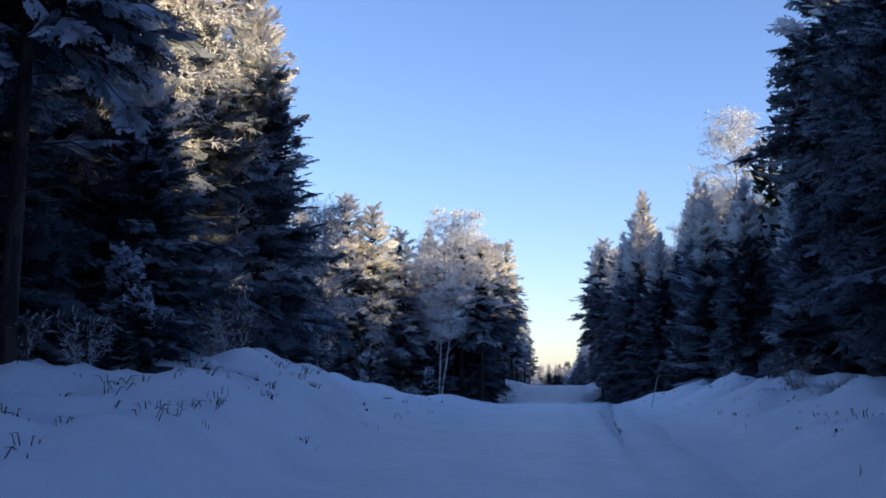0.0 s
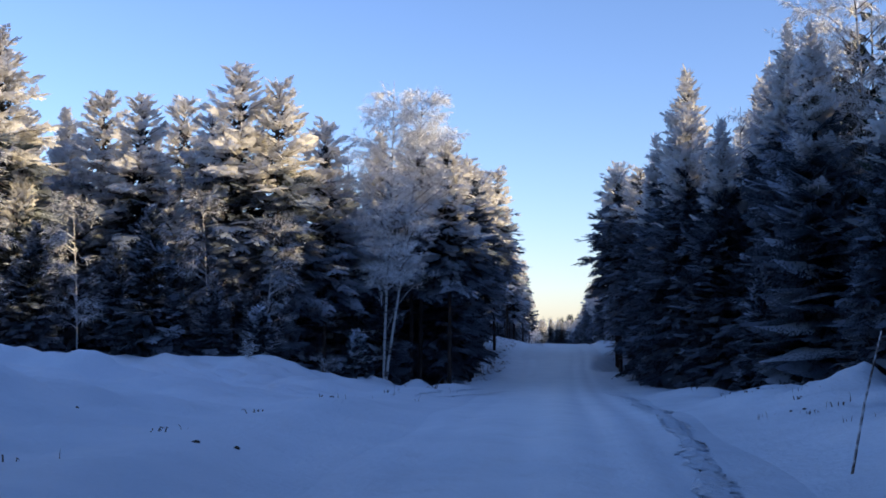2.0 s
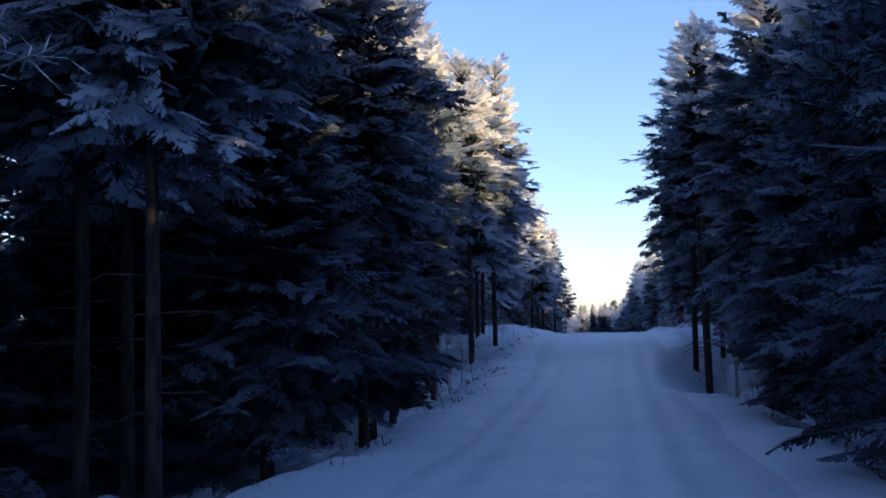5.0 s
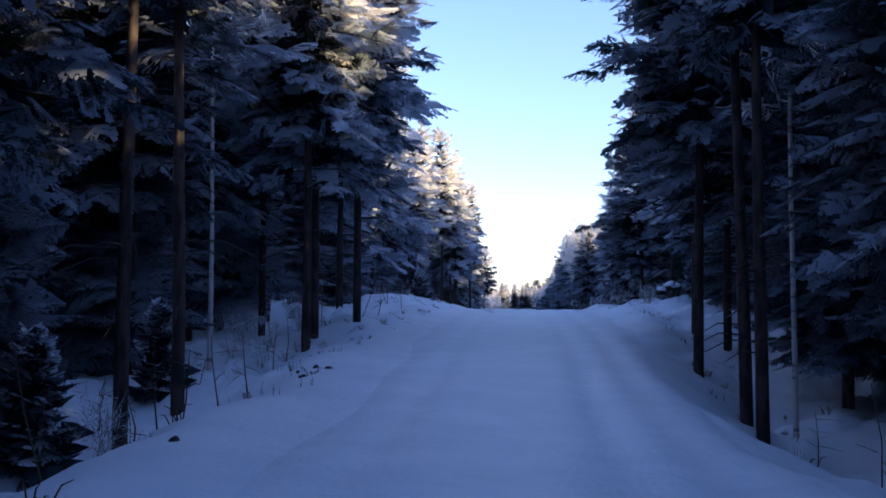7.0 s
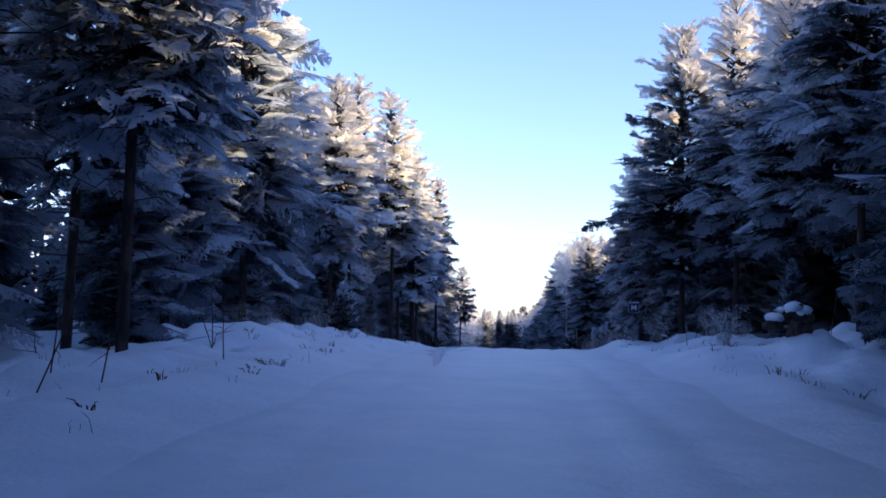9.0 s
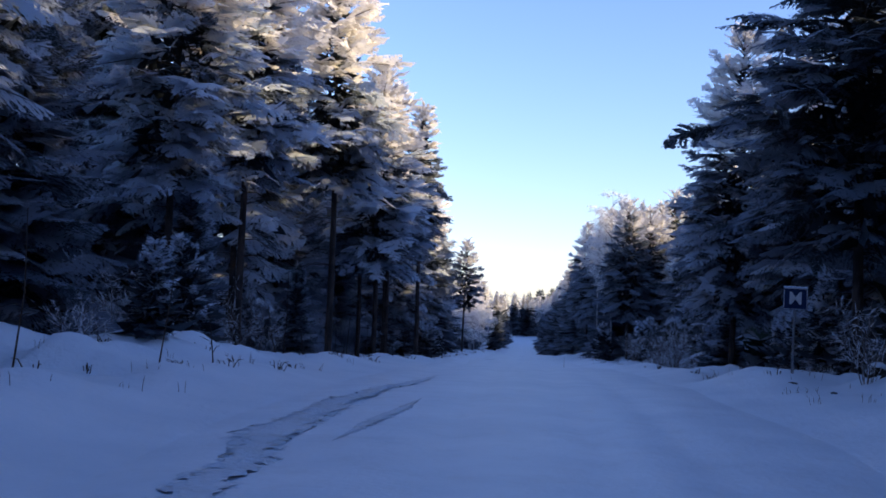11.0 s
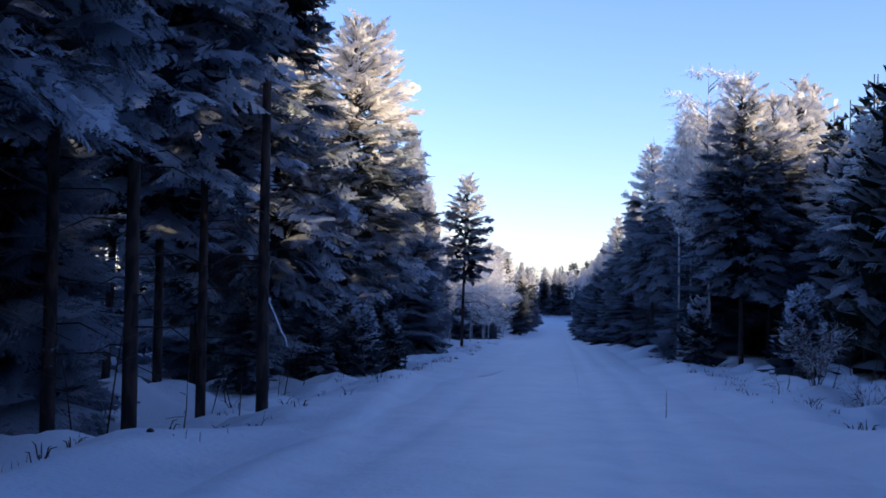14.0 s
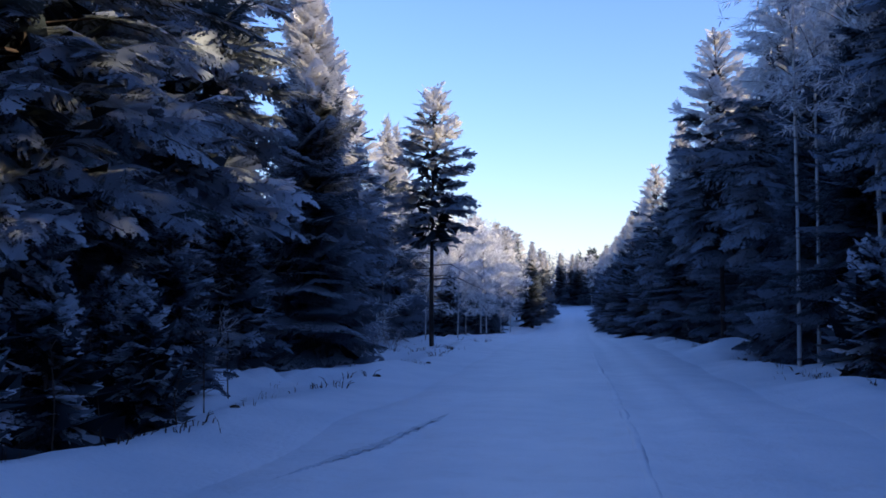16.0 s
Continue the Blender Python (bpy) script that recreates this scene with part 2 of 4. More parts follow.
def ground_z(x, y):
    x, y = np.asarray(x, float), np.asarray(y, float)
    near = np.clip((900 - np.hypot(x, y - 150)) / 500, 0, 1)
    left = x < 0
    side = np.where(left, side_left(y), side_right(y))
    fall = np.where(left, 0.0, ease((y - 90) / 9) * ease((122 - y) / 8))      # the bank drops steeply here
    start = half_width(y) + np.where(left, 0.2, 0.0) - 1.0 * fall
    wide = 2.2 + np.where(left, 4.0 * ease((y - 38) / 8) * ease((74 - y) / 6), 0.6 - 0.7 * fall) + 1.0 * ease((y - 80) / 20)
    off = ease((np.abs(x) - start) / wide)
    berm = 0.16 * np.exp(-((np.abs(x) - start - 0.9) / 0.7) ** 2) * (0.6 + 0.8 * np.sin(y * 0.37 + np.where(left, 0, 2)) ** 2) * (1 - 0.9 * fall)
    rough = lumps(x, y) * (0.03 + 0.20 * off) + (lumps(x * 2.7 + 9, y * 2.7) * 0.14 + lumps(x * 5.3, y * 5.3 + 4) * 0.13) * off * np.clip((30 - np.abs(x)) / 10, 0, 1)
    heap = sum(h * np.exp(-((x - a) ** 2 + (y - b) ** 2 * 0.6) / r ** 2) for a, b, r, h in HEAPS)
    line = np.interp(y, [160, 172, 177, 180, 186.6, 196], [-2.2, -2.3, -2.5, -2.8, -3.4, -4.1])
    ridge = 0.12 * np.exp(-((x - line + 0.25) / np.where(x > line - 0.25, 0.22, 0.5)) ** 2) * ease((y - 166) / 9) * ease((197 - y) / 9)
    return (road_z(y) + side * off + berm + heap + rough + ridge) * near - 4.0 * (1 - near)


def mesh_from(name, verts, faces, mat, smooth=True):
    me = bpy.data.meshes.new(name)
    me.from_pydata(np.asarray(verts).tolist(), [], faces.tolist() if hasattr(faces, "tolist") else faces)
    me.materials.append(mat)
    if smooth:
        me.polygons.foreach_set("use_smooth", [True] * len(me.polygons))
    me.update()
    return me


def grid_mesh(name, xs, ys, z, mat):
    gx, gy = np.meshgrid(xs, ys)
    v = np.stack([gx, gy, z(gx, gy)], -1).reshape(-1, 3)
    i, j = np.meshgrid(np.arange(len(xs) - 1), np.arange(len(ys) - 1))
    a = (j * len(xs) + i).ravel()
    return mesh_from(name, v, np.stack([a, a + 1, a + 1 + len(xs), a + len(xs)], -1), mat)


out = np.cumsum(0.3 * 1.16 ** np.arange(50))
xs = np.r_[-(9 + out)[::-1], np.arange(-9, 9.01, 0.15), 9 + out]
ys = np.r_[8 - np.cumsum(0.5 * 1.2 ** np.arange(36))[::-1], np.arange(8, 230, 0.2), np.arange(230, 345, 1.0), 345 + np.cumsum(1.2 * 1.17 ** np.arange(37))]
ground = tagged(new("ground", grid_mesh("ground", xs, ys, lambda x, y: ground_z(x, y) - 0.05 * ease((half_width(y) - np.abs(x)) / 0.6) * (y < 392), SNOW)),
                "deep untrodden snow over the forest floor and road banks", "snow", kind="structure")


def road_surface(x, y):
    hw = half_width(y)
    rut = sum(np.exp(-((x - c * hw - 0.12 * np.sin(y * 0.07 + c)) / 0.20) ** 2) for c in (-0.60, -0.16, 0.24, 0.52))
    edge = ease((np.abs(x) - hw + 0.75 - 0.15 * np.sin(y * 0.8)) / 0.7)
    return ground_z(x, y) + 0.014 - 0.05 * edge - 0.034 * rut + 0.015 * np.exp(-((x + 0.35) / 0.5) ** 2) + 0.012 * lumps(x * 3.1, y * 0.5)


road = tagged(new("road", grid_mesh("road", np.linspace(-1, 1, 45), np.arange(4, 392, 0.5), lambda u, y: 0 * u, ROAD_SNOW)),
              "narrow forest road of packed snow with shallow wheel ruts", "road", kind="structure")
for v in road.data.vertices:
    v.co.x *= float(half_width(v.co.y))
co = np.array([v.co[:] for v in road.data.vertices])
co[:, 2] = road_surface(co[:, 0], co[:, 1])
road.data.vertices.foreach_set("co", co.ravel())
road.data.update()


# ---- tree making ----
def tube(points, radii, sides=6):
    """Verts and quads of a tapered tube along points."""
    p = np.asarray(points, float)
    d = np.gradient(p, axis=0)
    d /= np.linalg.norm(d, axis=1)[:, None] + 1e-9
    ref = np.where(np.abs(d[:, 2:3]) > 0.9, [[1.0, 0, 0]], [[0, 0, 1.0]])
    u = np.cross(d, ref)
    u /= np.linalg.norm(u, axis=1)[:, None] + 1e-9
    w = np.cross(d, u)
    a = np.linspace(0, 2 * np.pi, sides, endpoint=False)
    v = p[:, None] + np.asarray(radii)[:, None, None] * (np.cos(a)[None, :, None] * u[:, None] + np.sin(a)[None, :, None] * w[:, None])
    n, k = len(p), np.arange(sides)
    f = [np.stack([i * sides + k, i * sides + (k + 1) % sides, (i + 1) * sides + (k + 1) % sides, (i + 1) * sides + k], -1) for i in range(n - 1)]
    return v.reshape(-1, 3), np.concatenate(f)


def gather(pieces):
    vs, fs, n = [], [], 0
    for v, f in pieces:
        vs.append(v)
        fs += (np.asarray(f) + n).tolist()
        n += len(v)
    return np.concatenate(vs), fs


def blades(base, way, length, width, sag=0.25, rng=None):
    """Small folded leaves of needles or rime: each two triangles that meet in a ridge."""
    base, way = np.asarray(base), np.asarray(way)
    n = len(base)
    way = way / (np.linalg.norm(way, axis=1)[:, None] + 1e-9)
    side = np.cross(way, np.array([0, 0, 1.0]) + 0.5 * rng.randn(n, 3))
    side /= np.linalg.norm(side, axis=1)[:, None] + 1e-9
    length, width = np.broadcast_to(length, n)[:, None], np.broadcast_to(width, n)[:, None]
    tip = base + way * length
    mid = base + way * length * 0.5
    down = np.array([0, 0, -1.0]) * width * sag * 2
    v = np.stack([base, mid + side * width + down, tip, mid - side * width + down], 1).reshape(-1, 3)
    i = 4 * np.arange(n)
    f = np.concatenate([np.stack([i, i + 1, i + 2], -1), np.stack([i, i + 2, i + 3], -1)])
    return v, f


def fans(spine, up, width, shape, rng, fold=0.30):
    """Boughs thick with twigs and needles: curved, ridged fans that sag to both sides of their spine."""
    spine, up, width = np.asarray(spine, float), np.asarray(up, float), np.asarray(width, float)
    n, k, _ = spine.shape
    run = np.gradient(spine, axis=1)
    side = np.cross(run, up[:, None])
    side /= np.linalg.norm(side, axis=2)[..., None] + 1e-9
    lift = np.cross(side, run)
    lift /= np.linalg.norm(lift, axis=2)[..., None] + 1e-9
    w = (width[:, None] * np.asarray(shape)[None])[..., None]
    v = np.stack([spine - side * w - lift * w * fold, spine, spine + side * w - lift * w * fold], 2).reshape(-1, 3)
    length = np.linalg.norm(np.diff(spine, axis=1), axis=2).sum(1)
    i = (3 * k * np.arange(n))[:, None, None] + 3 * np.arange(k - 1)[None, :, None] + np.arange(2)[None, None]
    i = i.reshape(-1)
    f = np.stack([i, i + 1, i + 4, i + 3], -1)
    s = np.linspace(0, 1, k)
    across = np.tile([0.0, 0.5, 1.0], n * k)
    along = np.tile(np.repeat(s, 3), n)
    metres = np.stack([(across - 0.5) * 2 * np.repeat(w.reshape(-1), 3), along * np.repeat(length, 3 * k) + np.repeat(rng.uniform(0, 60, n), 3 * k)], -1)
    return v, f, np.stack([across, along], -1), metres


def crown_mesh(name, boughs, line, low, high, reach, n, rng, mats, shape, size=0.6):
    """A crown: the fans of its boughs, and a dark heart of old needles and dead twigs round the trunk."""
    v, f, uv, metres, index, fan = [], [], [], [], [], 0
    for k, form in ((4, shape), (3, (0.45, 1.0, 0.15))):
        spine, up, width, mat = ([q[j] for q in boughs if len(q[0]) == k] for j in range(4))
        if spine:
            for got, more in zip((v, f, uv, metres, index), (*fans(spine, up, width, form, rng), np.repeat(mat, 2 * (k - 1)))):
                got.append(more + fan if got is f else more)
            fan += len(v[-1])
    v, f, uv, metres, index = (np.concatenate(q) for q in (v, f, uv, metres, index))
    z = rng.uniform(low, high, n)
    q = (z - low) / (high - low)
    a, d = rng.uniform(0, 6.28, n), reach * (1 - q) ** 0.8 * rng.uniform(0.0, 0.42, n)
    core = np.stack([np.interp(z, line[:, 2], line[:, 0]) + np.cos(a) * d, np.interp(z, line[:, 2], line[:, 1]) + np.sin(a) * d, z], -1)
    ln = size * rng.uniform(0.6, 1.2, n) * (1 - 0.6 * q)
    cv, cf = blades(core, np.stack([np.cos(a), np.sin(a), rng.uniform(-0.9, 0.3, n)], -1) + 0.5 * rng.randn(n, 3), ln, ln * 0.22, 0.3, rng)
    cf = cf + fan
    v = np.concatenate([v, cv])
    out = np.stack([v[:, 0] - np.interp(v[:, 2], line[:, 2], line[:, 0]), v[:, 1] - np.interp(v[:, 2], line[:, 2], line[:, 1]), 0.45 * reach * (0.6 + v[:, 2] / high)], -1)
    out /= np.linalg.norm(out, axis=1)[:, None] + 1e-9
    normal = 0.6 * out
    for g, last in ((f, 3), (cf, 2)):
        face = np.cross(v[g[:, 1]] - v[g[:, 0]], v[g[:, last]] - v[g[:, 0]])
        face /= np.linalg.norm(face, axis=1)[:, None] + 1e-12
        back = (face * out[g[:, 0]]).sum(1) < 0
        face[back] *= -1
        g[back] = g[back][:, ::-1]
        for j in range(last + 1):
            np.add.at(normal, g[:, j], face * 0.35)
    normal /= np.linalg.norm(normal, axis=1)[:, None] + 1e-9
    me = mesh_from(name, v, f.tolist() + cf.tolist(), mats[0])
    for m in (mats[1], mats[2], SUNLIT_RIME):
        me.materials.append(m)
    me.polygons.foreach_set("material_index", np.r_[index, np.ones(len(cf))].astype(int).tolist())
    loop = np.r_[f.ravel(), cf.ravel()]
    for layer, values in (("UVMap", uv), ("metres", metres)):
        values = np.concatenate([values, np.full((len(v) - fan, 2), 0.5)])[loop]
        me.uv_layers.new(name=layer).data.foreach_set("uv", values.astype(np.float32).ravel())
    me.normals_split_custom_set_from_vertices(normal.tolist())       # soft shading over the whole crown
    return me


def trunk_line(h, lean, wob, rng, n=9):
    t = np.linspace(0, 1, n)
    a = rng.uniform(0, 6.28, 2)
    x = lean[0] * t * h + wob * np.sin(3.0 * t + a[0]) * t
    y = lean[1] * t * h + wob * np.sin(2.6 * t + a[1]) * t
    return np.stack([x, y, t * h - 0.35 * (t == 0)], -1)


def part(name, me, parent, label=""):
    ob = new(name, me)
    ob.parent = parent
    return tagged(ob, label)


def spruce_meshes(h, r, seed, step=0.26, low=0.12, core=70, hang=0.45, top_mat=None, more=0.0, broad=0.30, dense=1.0, side=5):
    """A spruce: tier on tier of drooping boughs, each a ragged fan of twigs, some with a curtain of twigs under it."""
    rng = np.random.RandomState(seed)
    line = trunk_line(h, (0, 0), 0.06, rng)
    at = lambda z: np.array([np.interp(z, line[:, 2], line[:, k]) for k in range(3)])  # noqa: E731
    wood = [tube(line, 0.0095 * h * (1 - np.linspace(0, 1, 9)) ** 0.85 + 0.012, 8)]
    boughs = []
    s = np.array([0.0, 0.3, 0.62, 1.0])
    z = low * h
    while z < h * 0.99:
        q = (z - low * h) / (h * (1 - low))
        reach = r * (1 - q) ** 0.85 * min(1.0, 0.72 + 2.2 * q) + 0.10
        count = int(rng.randint(7, 10) * dense)
        for k in range(count):
            a, ln = 6.28 * (k + rng.uniform(-0.4, 0.4)) / count + z * 7, reach * rng.uniform(0.62, 1.16)
            o = np.array([math.cos(a), math.sin(a), 0])
            p = at(z + rng.uniform(-0.14, 0.14)) + o * (s * ln)[:, None]
            p[:, 2] += (0.12 + 0.75 * q) * ln * s - (0.55 * (1 - q) + 0.03) * ln * s ** 1.5 + 0.12 * ln * s ** 5
            p[2:, :2] += rng.randn(2) * 0.06 * ln
            if ln > 1.1 and side and k % 2:
                wood.append(tube(p[:3], [0.016, 0.010, 0.004], 3))
            # whiter with height: rime, and the shade low in the crown put into the colour
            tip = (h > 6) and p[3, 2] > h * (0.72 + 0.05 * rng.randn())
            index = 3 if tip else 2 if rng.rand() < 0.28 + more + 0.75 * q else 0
            wide = 1.3 * (broad * ln + 0.07) * rng.uniform(0.8, 1.25)
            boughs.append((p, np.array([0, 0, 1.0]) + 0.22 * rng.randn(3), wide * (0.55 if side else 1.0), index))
            for g in range(int(side * min(1.0, ln / 1.3))):
                u = rng.uniform(0.22, 0.92)
                b, l2 = a + (1 if g % 2 else -1) * rng.uniform(0.45, 1.05), ln * (0.16 + 0.30 * (1 - u)) + 0.12
                c = np.array([np.interp(u, s, p[:, i]) for i in range(3)])
                d = np.array([math.cos(b), math.sin(b), rng.uniform(-0.55, 0.0) + 0.7 * q])
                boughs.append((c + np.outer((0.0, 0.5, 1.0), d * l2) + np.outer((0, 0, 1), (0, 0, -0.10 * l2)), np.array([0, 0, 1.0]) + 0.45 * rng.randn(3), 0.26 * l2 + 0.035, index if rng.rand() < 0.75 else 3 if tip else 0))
            if rng.rand() < hang and ln > 0.5:
                boughs.append((p - (0, 0, 0.04), np.cross(o, (0, 0, 1.0)) + (0, 0, rng.uniform(0.2, 0.8)), wide * 0.7, index if tip else 0))
        z += step * rng.uniform(0.75, 1.2) * (1 - 0.5 * q)
    for k in range(7):
        a = rng.uniform(0, 6.28)
        p = at(h * rng.uniform(0.93, 0.985)) + np.outer(s, (0.05 * h ** 0.5 * math.cos(a), 0.05 * h ** 0.5 * math.sin(a), 0.10 * h ** 0.6))
        boughs.append((p, rng.randn(3), 0.055 * min(1, h / 5), 3 if h > 6 else 2))
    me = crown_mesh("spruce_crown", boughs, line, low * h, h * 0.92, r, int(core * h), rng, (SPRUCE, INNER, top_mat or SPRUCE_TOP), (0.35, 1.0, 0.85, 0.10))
    tv, tf = gather(wood)
    return mesh_from("spruce_trunk", tv, tf, SPRUCE_BARK), me


def pine_meshes(h, r, seed, low=0.38, side=7, droop=0.25, core=60, levels=1.0, top=None, light=0.70, broad=0.19):
    """A pine: bare lower trunk with dead sticks, bent boughs above that branch into ragged fans of long needles under rime."""
    rng = np.random.RandomState(seed)
    line = trunk_line(h, rng.randn(2) * 0.012, 0.10, rng)
    at = lambda z: np.array([np.interp(z, line[:, 2], line[:, k]) for k in range(3)])  # noqa: E731
    wood = [tube(line, 0.0078 * h * (1 - np.linspace(0, 1, 9)) ** 0.8 + 0.012, 8)]
    for z in rng.uniform(0.12 * h, low * h + 0.4, 18):
        a, ln = rng.uniform(0, 6.28), rng.uniform(0.35, 1.3)
        p = at(z) + np.array([[0, 0, 0], [math.cos(a) * ln * 0.5, math.sin(a) * ln * 0.5, 0.02], [math.cos(a) * ln, math.sin(a) * ln, -0.22 * ln]])
        wood.append(tube(p, [0.014, 0.010, 0.004], 3))
    boughs = []
    s = np.array([0.0, 0.3, 0.62, 1.0])
    z = low * h
    while z < h * 0.97:
        q = (z - low * h) / (h * (1 - low))
        reach = r * (0.70 + 1.0 * q if q < 0.25 else 1.16 * (1 - q) ** 0.75) + 0.12
        count = rng.randint(6, 9)
        for k in range(count):
            a, ln = 6.28 * (k + rng.uniform(-0.4, 0.4)) / count + z * 5, reach * rng.uniform(0.55, 1.16)
            o, root = np.array([math.cos(a), math.sin(a), 0]), at(z + rng.uniform(-0.15, 0.15))
            bend, rise, fall = rng.randn(2) * 0.12 * ln, 0.16 + 0.45 * q + 0.9 * q ** 3, droop + 0.30 * (1 - q)

            def on_bough(u):
                p = root + o * (u * ln)[:, None]
                p[:, 2] += rise * ln * u - fall * ln * u ** 2
                p[:, :2] += bend * (u ** 2)[:, None]
                return p
            if levels < 1.3:
                wood.append(tube(on_bough(np.array([0, 0.4, 0.9])), [0.022, 0.013, 0.005], 3))
            # colour carries both thicker rime and more light towards the top of the crown
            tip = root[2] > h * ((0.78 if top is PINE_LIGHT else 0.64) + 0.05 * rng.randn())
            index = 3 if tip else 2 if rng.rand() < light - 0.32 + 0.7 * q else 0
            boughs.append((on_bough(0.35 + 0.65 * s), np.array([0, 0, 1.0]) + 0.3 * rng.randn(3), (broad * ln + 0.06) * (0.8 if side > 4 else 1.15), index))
            for g in range(max(1, int(side * min(1, ln / r + 0.15)))):
                u = rng.uniform(0.25, 0.9)
                b, l2 = a + (1 if g % 2 else -1) * rng.uniform(0.4, 1.15), ln * (0.20 + 0.34 * (1 - u)) + 0.14
                d = np.array([math.cos(b), math.sin(b), rng.uniform(-0.40, 0.15) + 0.6 * q])
                p = on_bough(np.array([u]))[0] + np.outer((0.0, 0.5, 1.0), d * l2)
                p[2, 2] -= 0.22 * l2 * (1 - q)
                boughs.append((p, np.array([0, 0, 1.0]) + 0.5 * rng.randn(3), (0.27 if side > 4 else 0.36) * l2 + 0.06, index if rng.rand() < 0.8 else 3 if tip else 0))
        z += levels * rng.uniform(0.27, 0.44) * (1 - 0.35 * q)
    for k in range(10):
        a, l2 = rng.uniform(0, 6.28), rng.uniform(0.25, 0.5)
        p = at(h * rng.uniform(0.92, 0.985)) + np.outer(s, (0.7 * l2 * math.cos(a), 0.7 * l2 * math.sin(a), l2))
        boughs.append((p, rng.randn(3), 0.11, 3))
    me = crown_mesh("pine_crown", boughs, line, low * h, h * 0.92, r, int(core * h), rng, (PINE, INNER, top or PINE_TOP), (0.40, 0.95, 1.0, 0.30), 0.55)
    tv, tf = gather(wood)
    return mesh_from("pine_trunk", tv, tf, PINE_BARK), me


def twiggy(name, wood, fine, wood_mat, fine_mat):
    """One mesh of limbs and the fine twigs on them."""
    (wv, wf), (v, f) = wood, fine
    me = mesh_from(name, np.concatenate([wv, v]), wf + (np.asarray(f) + len(wv)).tolist(), wood_mat, False)
    me.materials.append(fine_mat)
    me.polygons.foreach_set("material_index", [0] * len(wf) + [1] * len(f))
    return me


def birch_meshes(h, r, seed, stems=1, low=0.30, dense=1.0, rime=None, fine_twigs=1.0):
    """A birch in rime: pale stems, rising limbs and a mist of hanging white twigs."""
    rng = np.random.RandomState(seed)
    wood, fine, B, W, L = [], [], [], [], []
    for st in range(stems):
        lean = (0.02 + 0.115 * st if stems > 1 else rng.randn() * 0.02, rng.randn() * 0.02)
        line = trunk_line(h * (1 - 0.08 * st), lean, 0.10, rng)
        at = lambda z: np.array([np.interp(z, line[:, 2], line[:, k]) for k in range(3)])  # noqa: E731
        wood.append(tube(line, (0.0043 if h > 7.5 else 0.0036) * h * (1 - np.linspace(0, 1, 9)) ** 0.8 + 0.008, 7))
        for z in np.sort(rng.uniform(low * h, h * 0.96, int(34 * dense * h / 9))):
            q = (z - low * h) / (h * (1 - low))
            a, ln = rng.uniform(0, 6.28), r * (0.45 + 1.2 * q if q < 0.4 else 1.2 * (1 - q) ** 0.7 + 0.1) * rng.uniform(0.55, 1.1)
            o = np.array([math.cos(a), math.sin(a), 0])
            s = np.linspace(0, 1, 6)
            p = at(z) + o * (s ** 0.85 * ln)[:, None]
            p[:, 2] += ln * (0.95 * s - 0.45 * s ** 2.5)
            fine.append(tube(p[[0, 2, 4, 5]], [0.018, 0.011, 0.006, 0.003], 3))
            for u in np.linspace(0.25, 1, int(8 + 5 * ln)):
                c = np.array([np.interp(u, s, p[:, i]) for i in range(3)])
                b, l2 = rng.uniform(0, 6.28), rng.uniform(0.25, 0.65)
                d = np.array([math.cos(b) + o[0], math.sin(b) + o[1], rng.uniform(-0.3, 0.7)])
                d /= np.linalg.norm(d)
                e1, e2 = c + d * l2 * 0.55, c + d * l2 + np.array([0, 0, -0.12 * l2])
                B.extend([c, e1]), W.extend([e1 - c, e2 - e1]), L.extend([l2 * 0.6, l2 * 0.55])
                for g in range(int(10 * fine_twigs)):
                    c2 = c + (e2 - c) * rng.uniform(0.2, 1)
                    B.append(c2), W.append(d + rng.randn(3) * 0.7 + (0, 0, -0.45)), L.append(rng.uniform(0.10, 0.30) / fine_twigs ** 0.4)
    if stems > 1:
        s = np.linspace(0, 1, 8)
        p = np.stack([0.12 + 1.9 * s ** 1.2, 0.1 * s, 2.3 + 2.5 * s ** 0.8 - 0.7 * s ** 4], -1)
        fine.append(tube(p, np.linspace(0.014, 0.004, 8), 4))
        for u in rng.uniform(0.5, 1, 30):
            c = np.array([np.interp(u, s, p[:, i]) for i in range(3)])
            B.append(c), W.append(rng.randn(3) + (0.6, 0, 0)), L.append(rng.uniform(0.15, 0.4))
    L = np.array(L)
    v, f = blades(np.array(B), np.array(W), L, (0.005 + 0.007 * rng.uniform(0.4, 1.0, len(L))) * (h / 10) ** 0.5 / fine_twigs ** 0.45, 0.3, rng)
    tv, tf = gather(wood)
    return mesh_from("birch_stem", tv, tf, BIRCH_BARK), twiggy("birch_crown", gather(fine), (v, f), TWIG, rime or RIME)


KINDS = {}


def spruce_kind(key, h, r, seed, **kw):
    t, c = spruce_meshes(h, r, seed, **kw)
    KINDS[key] = ("spruce_tree", h, [("trunk", t), ("crown", c)], "spruce")


def pine_kind(key, h, r, seed, **kw):
    t, c = pine_meshes(h, r, seed, **kw)
    KINDS[key] = ("pine_tree", h, [("trunk", t), ("crown", c)], "pine")


def birch_kind(key, h, r, seed, **kw):
    t, c = birch_meshes(h, r, seed, **kw)
    KINDS[key] = ("birch_tree", h, [("trunk", t), ("crown", c)], "birch")


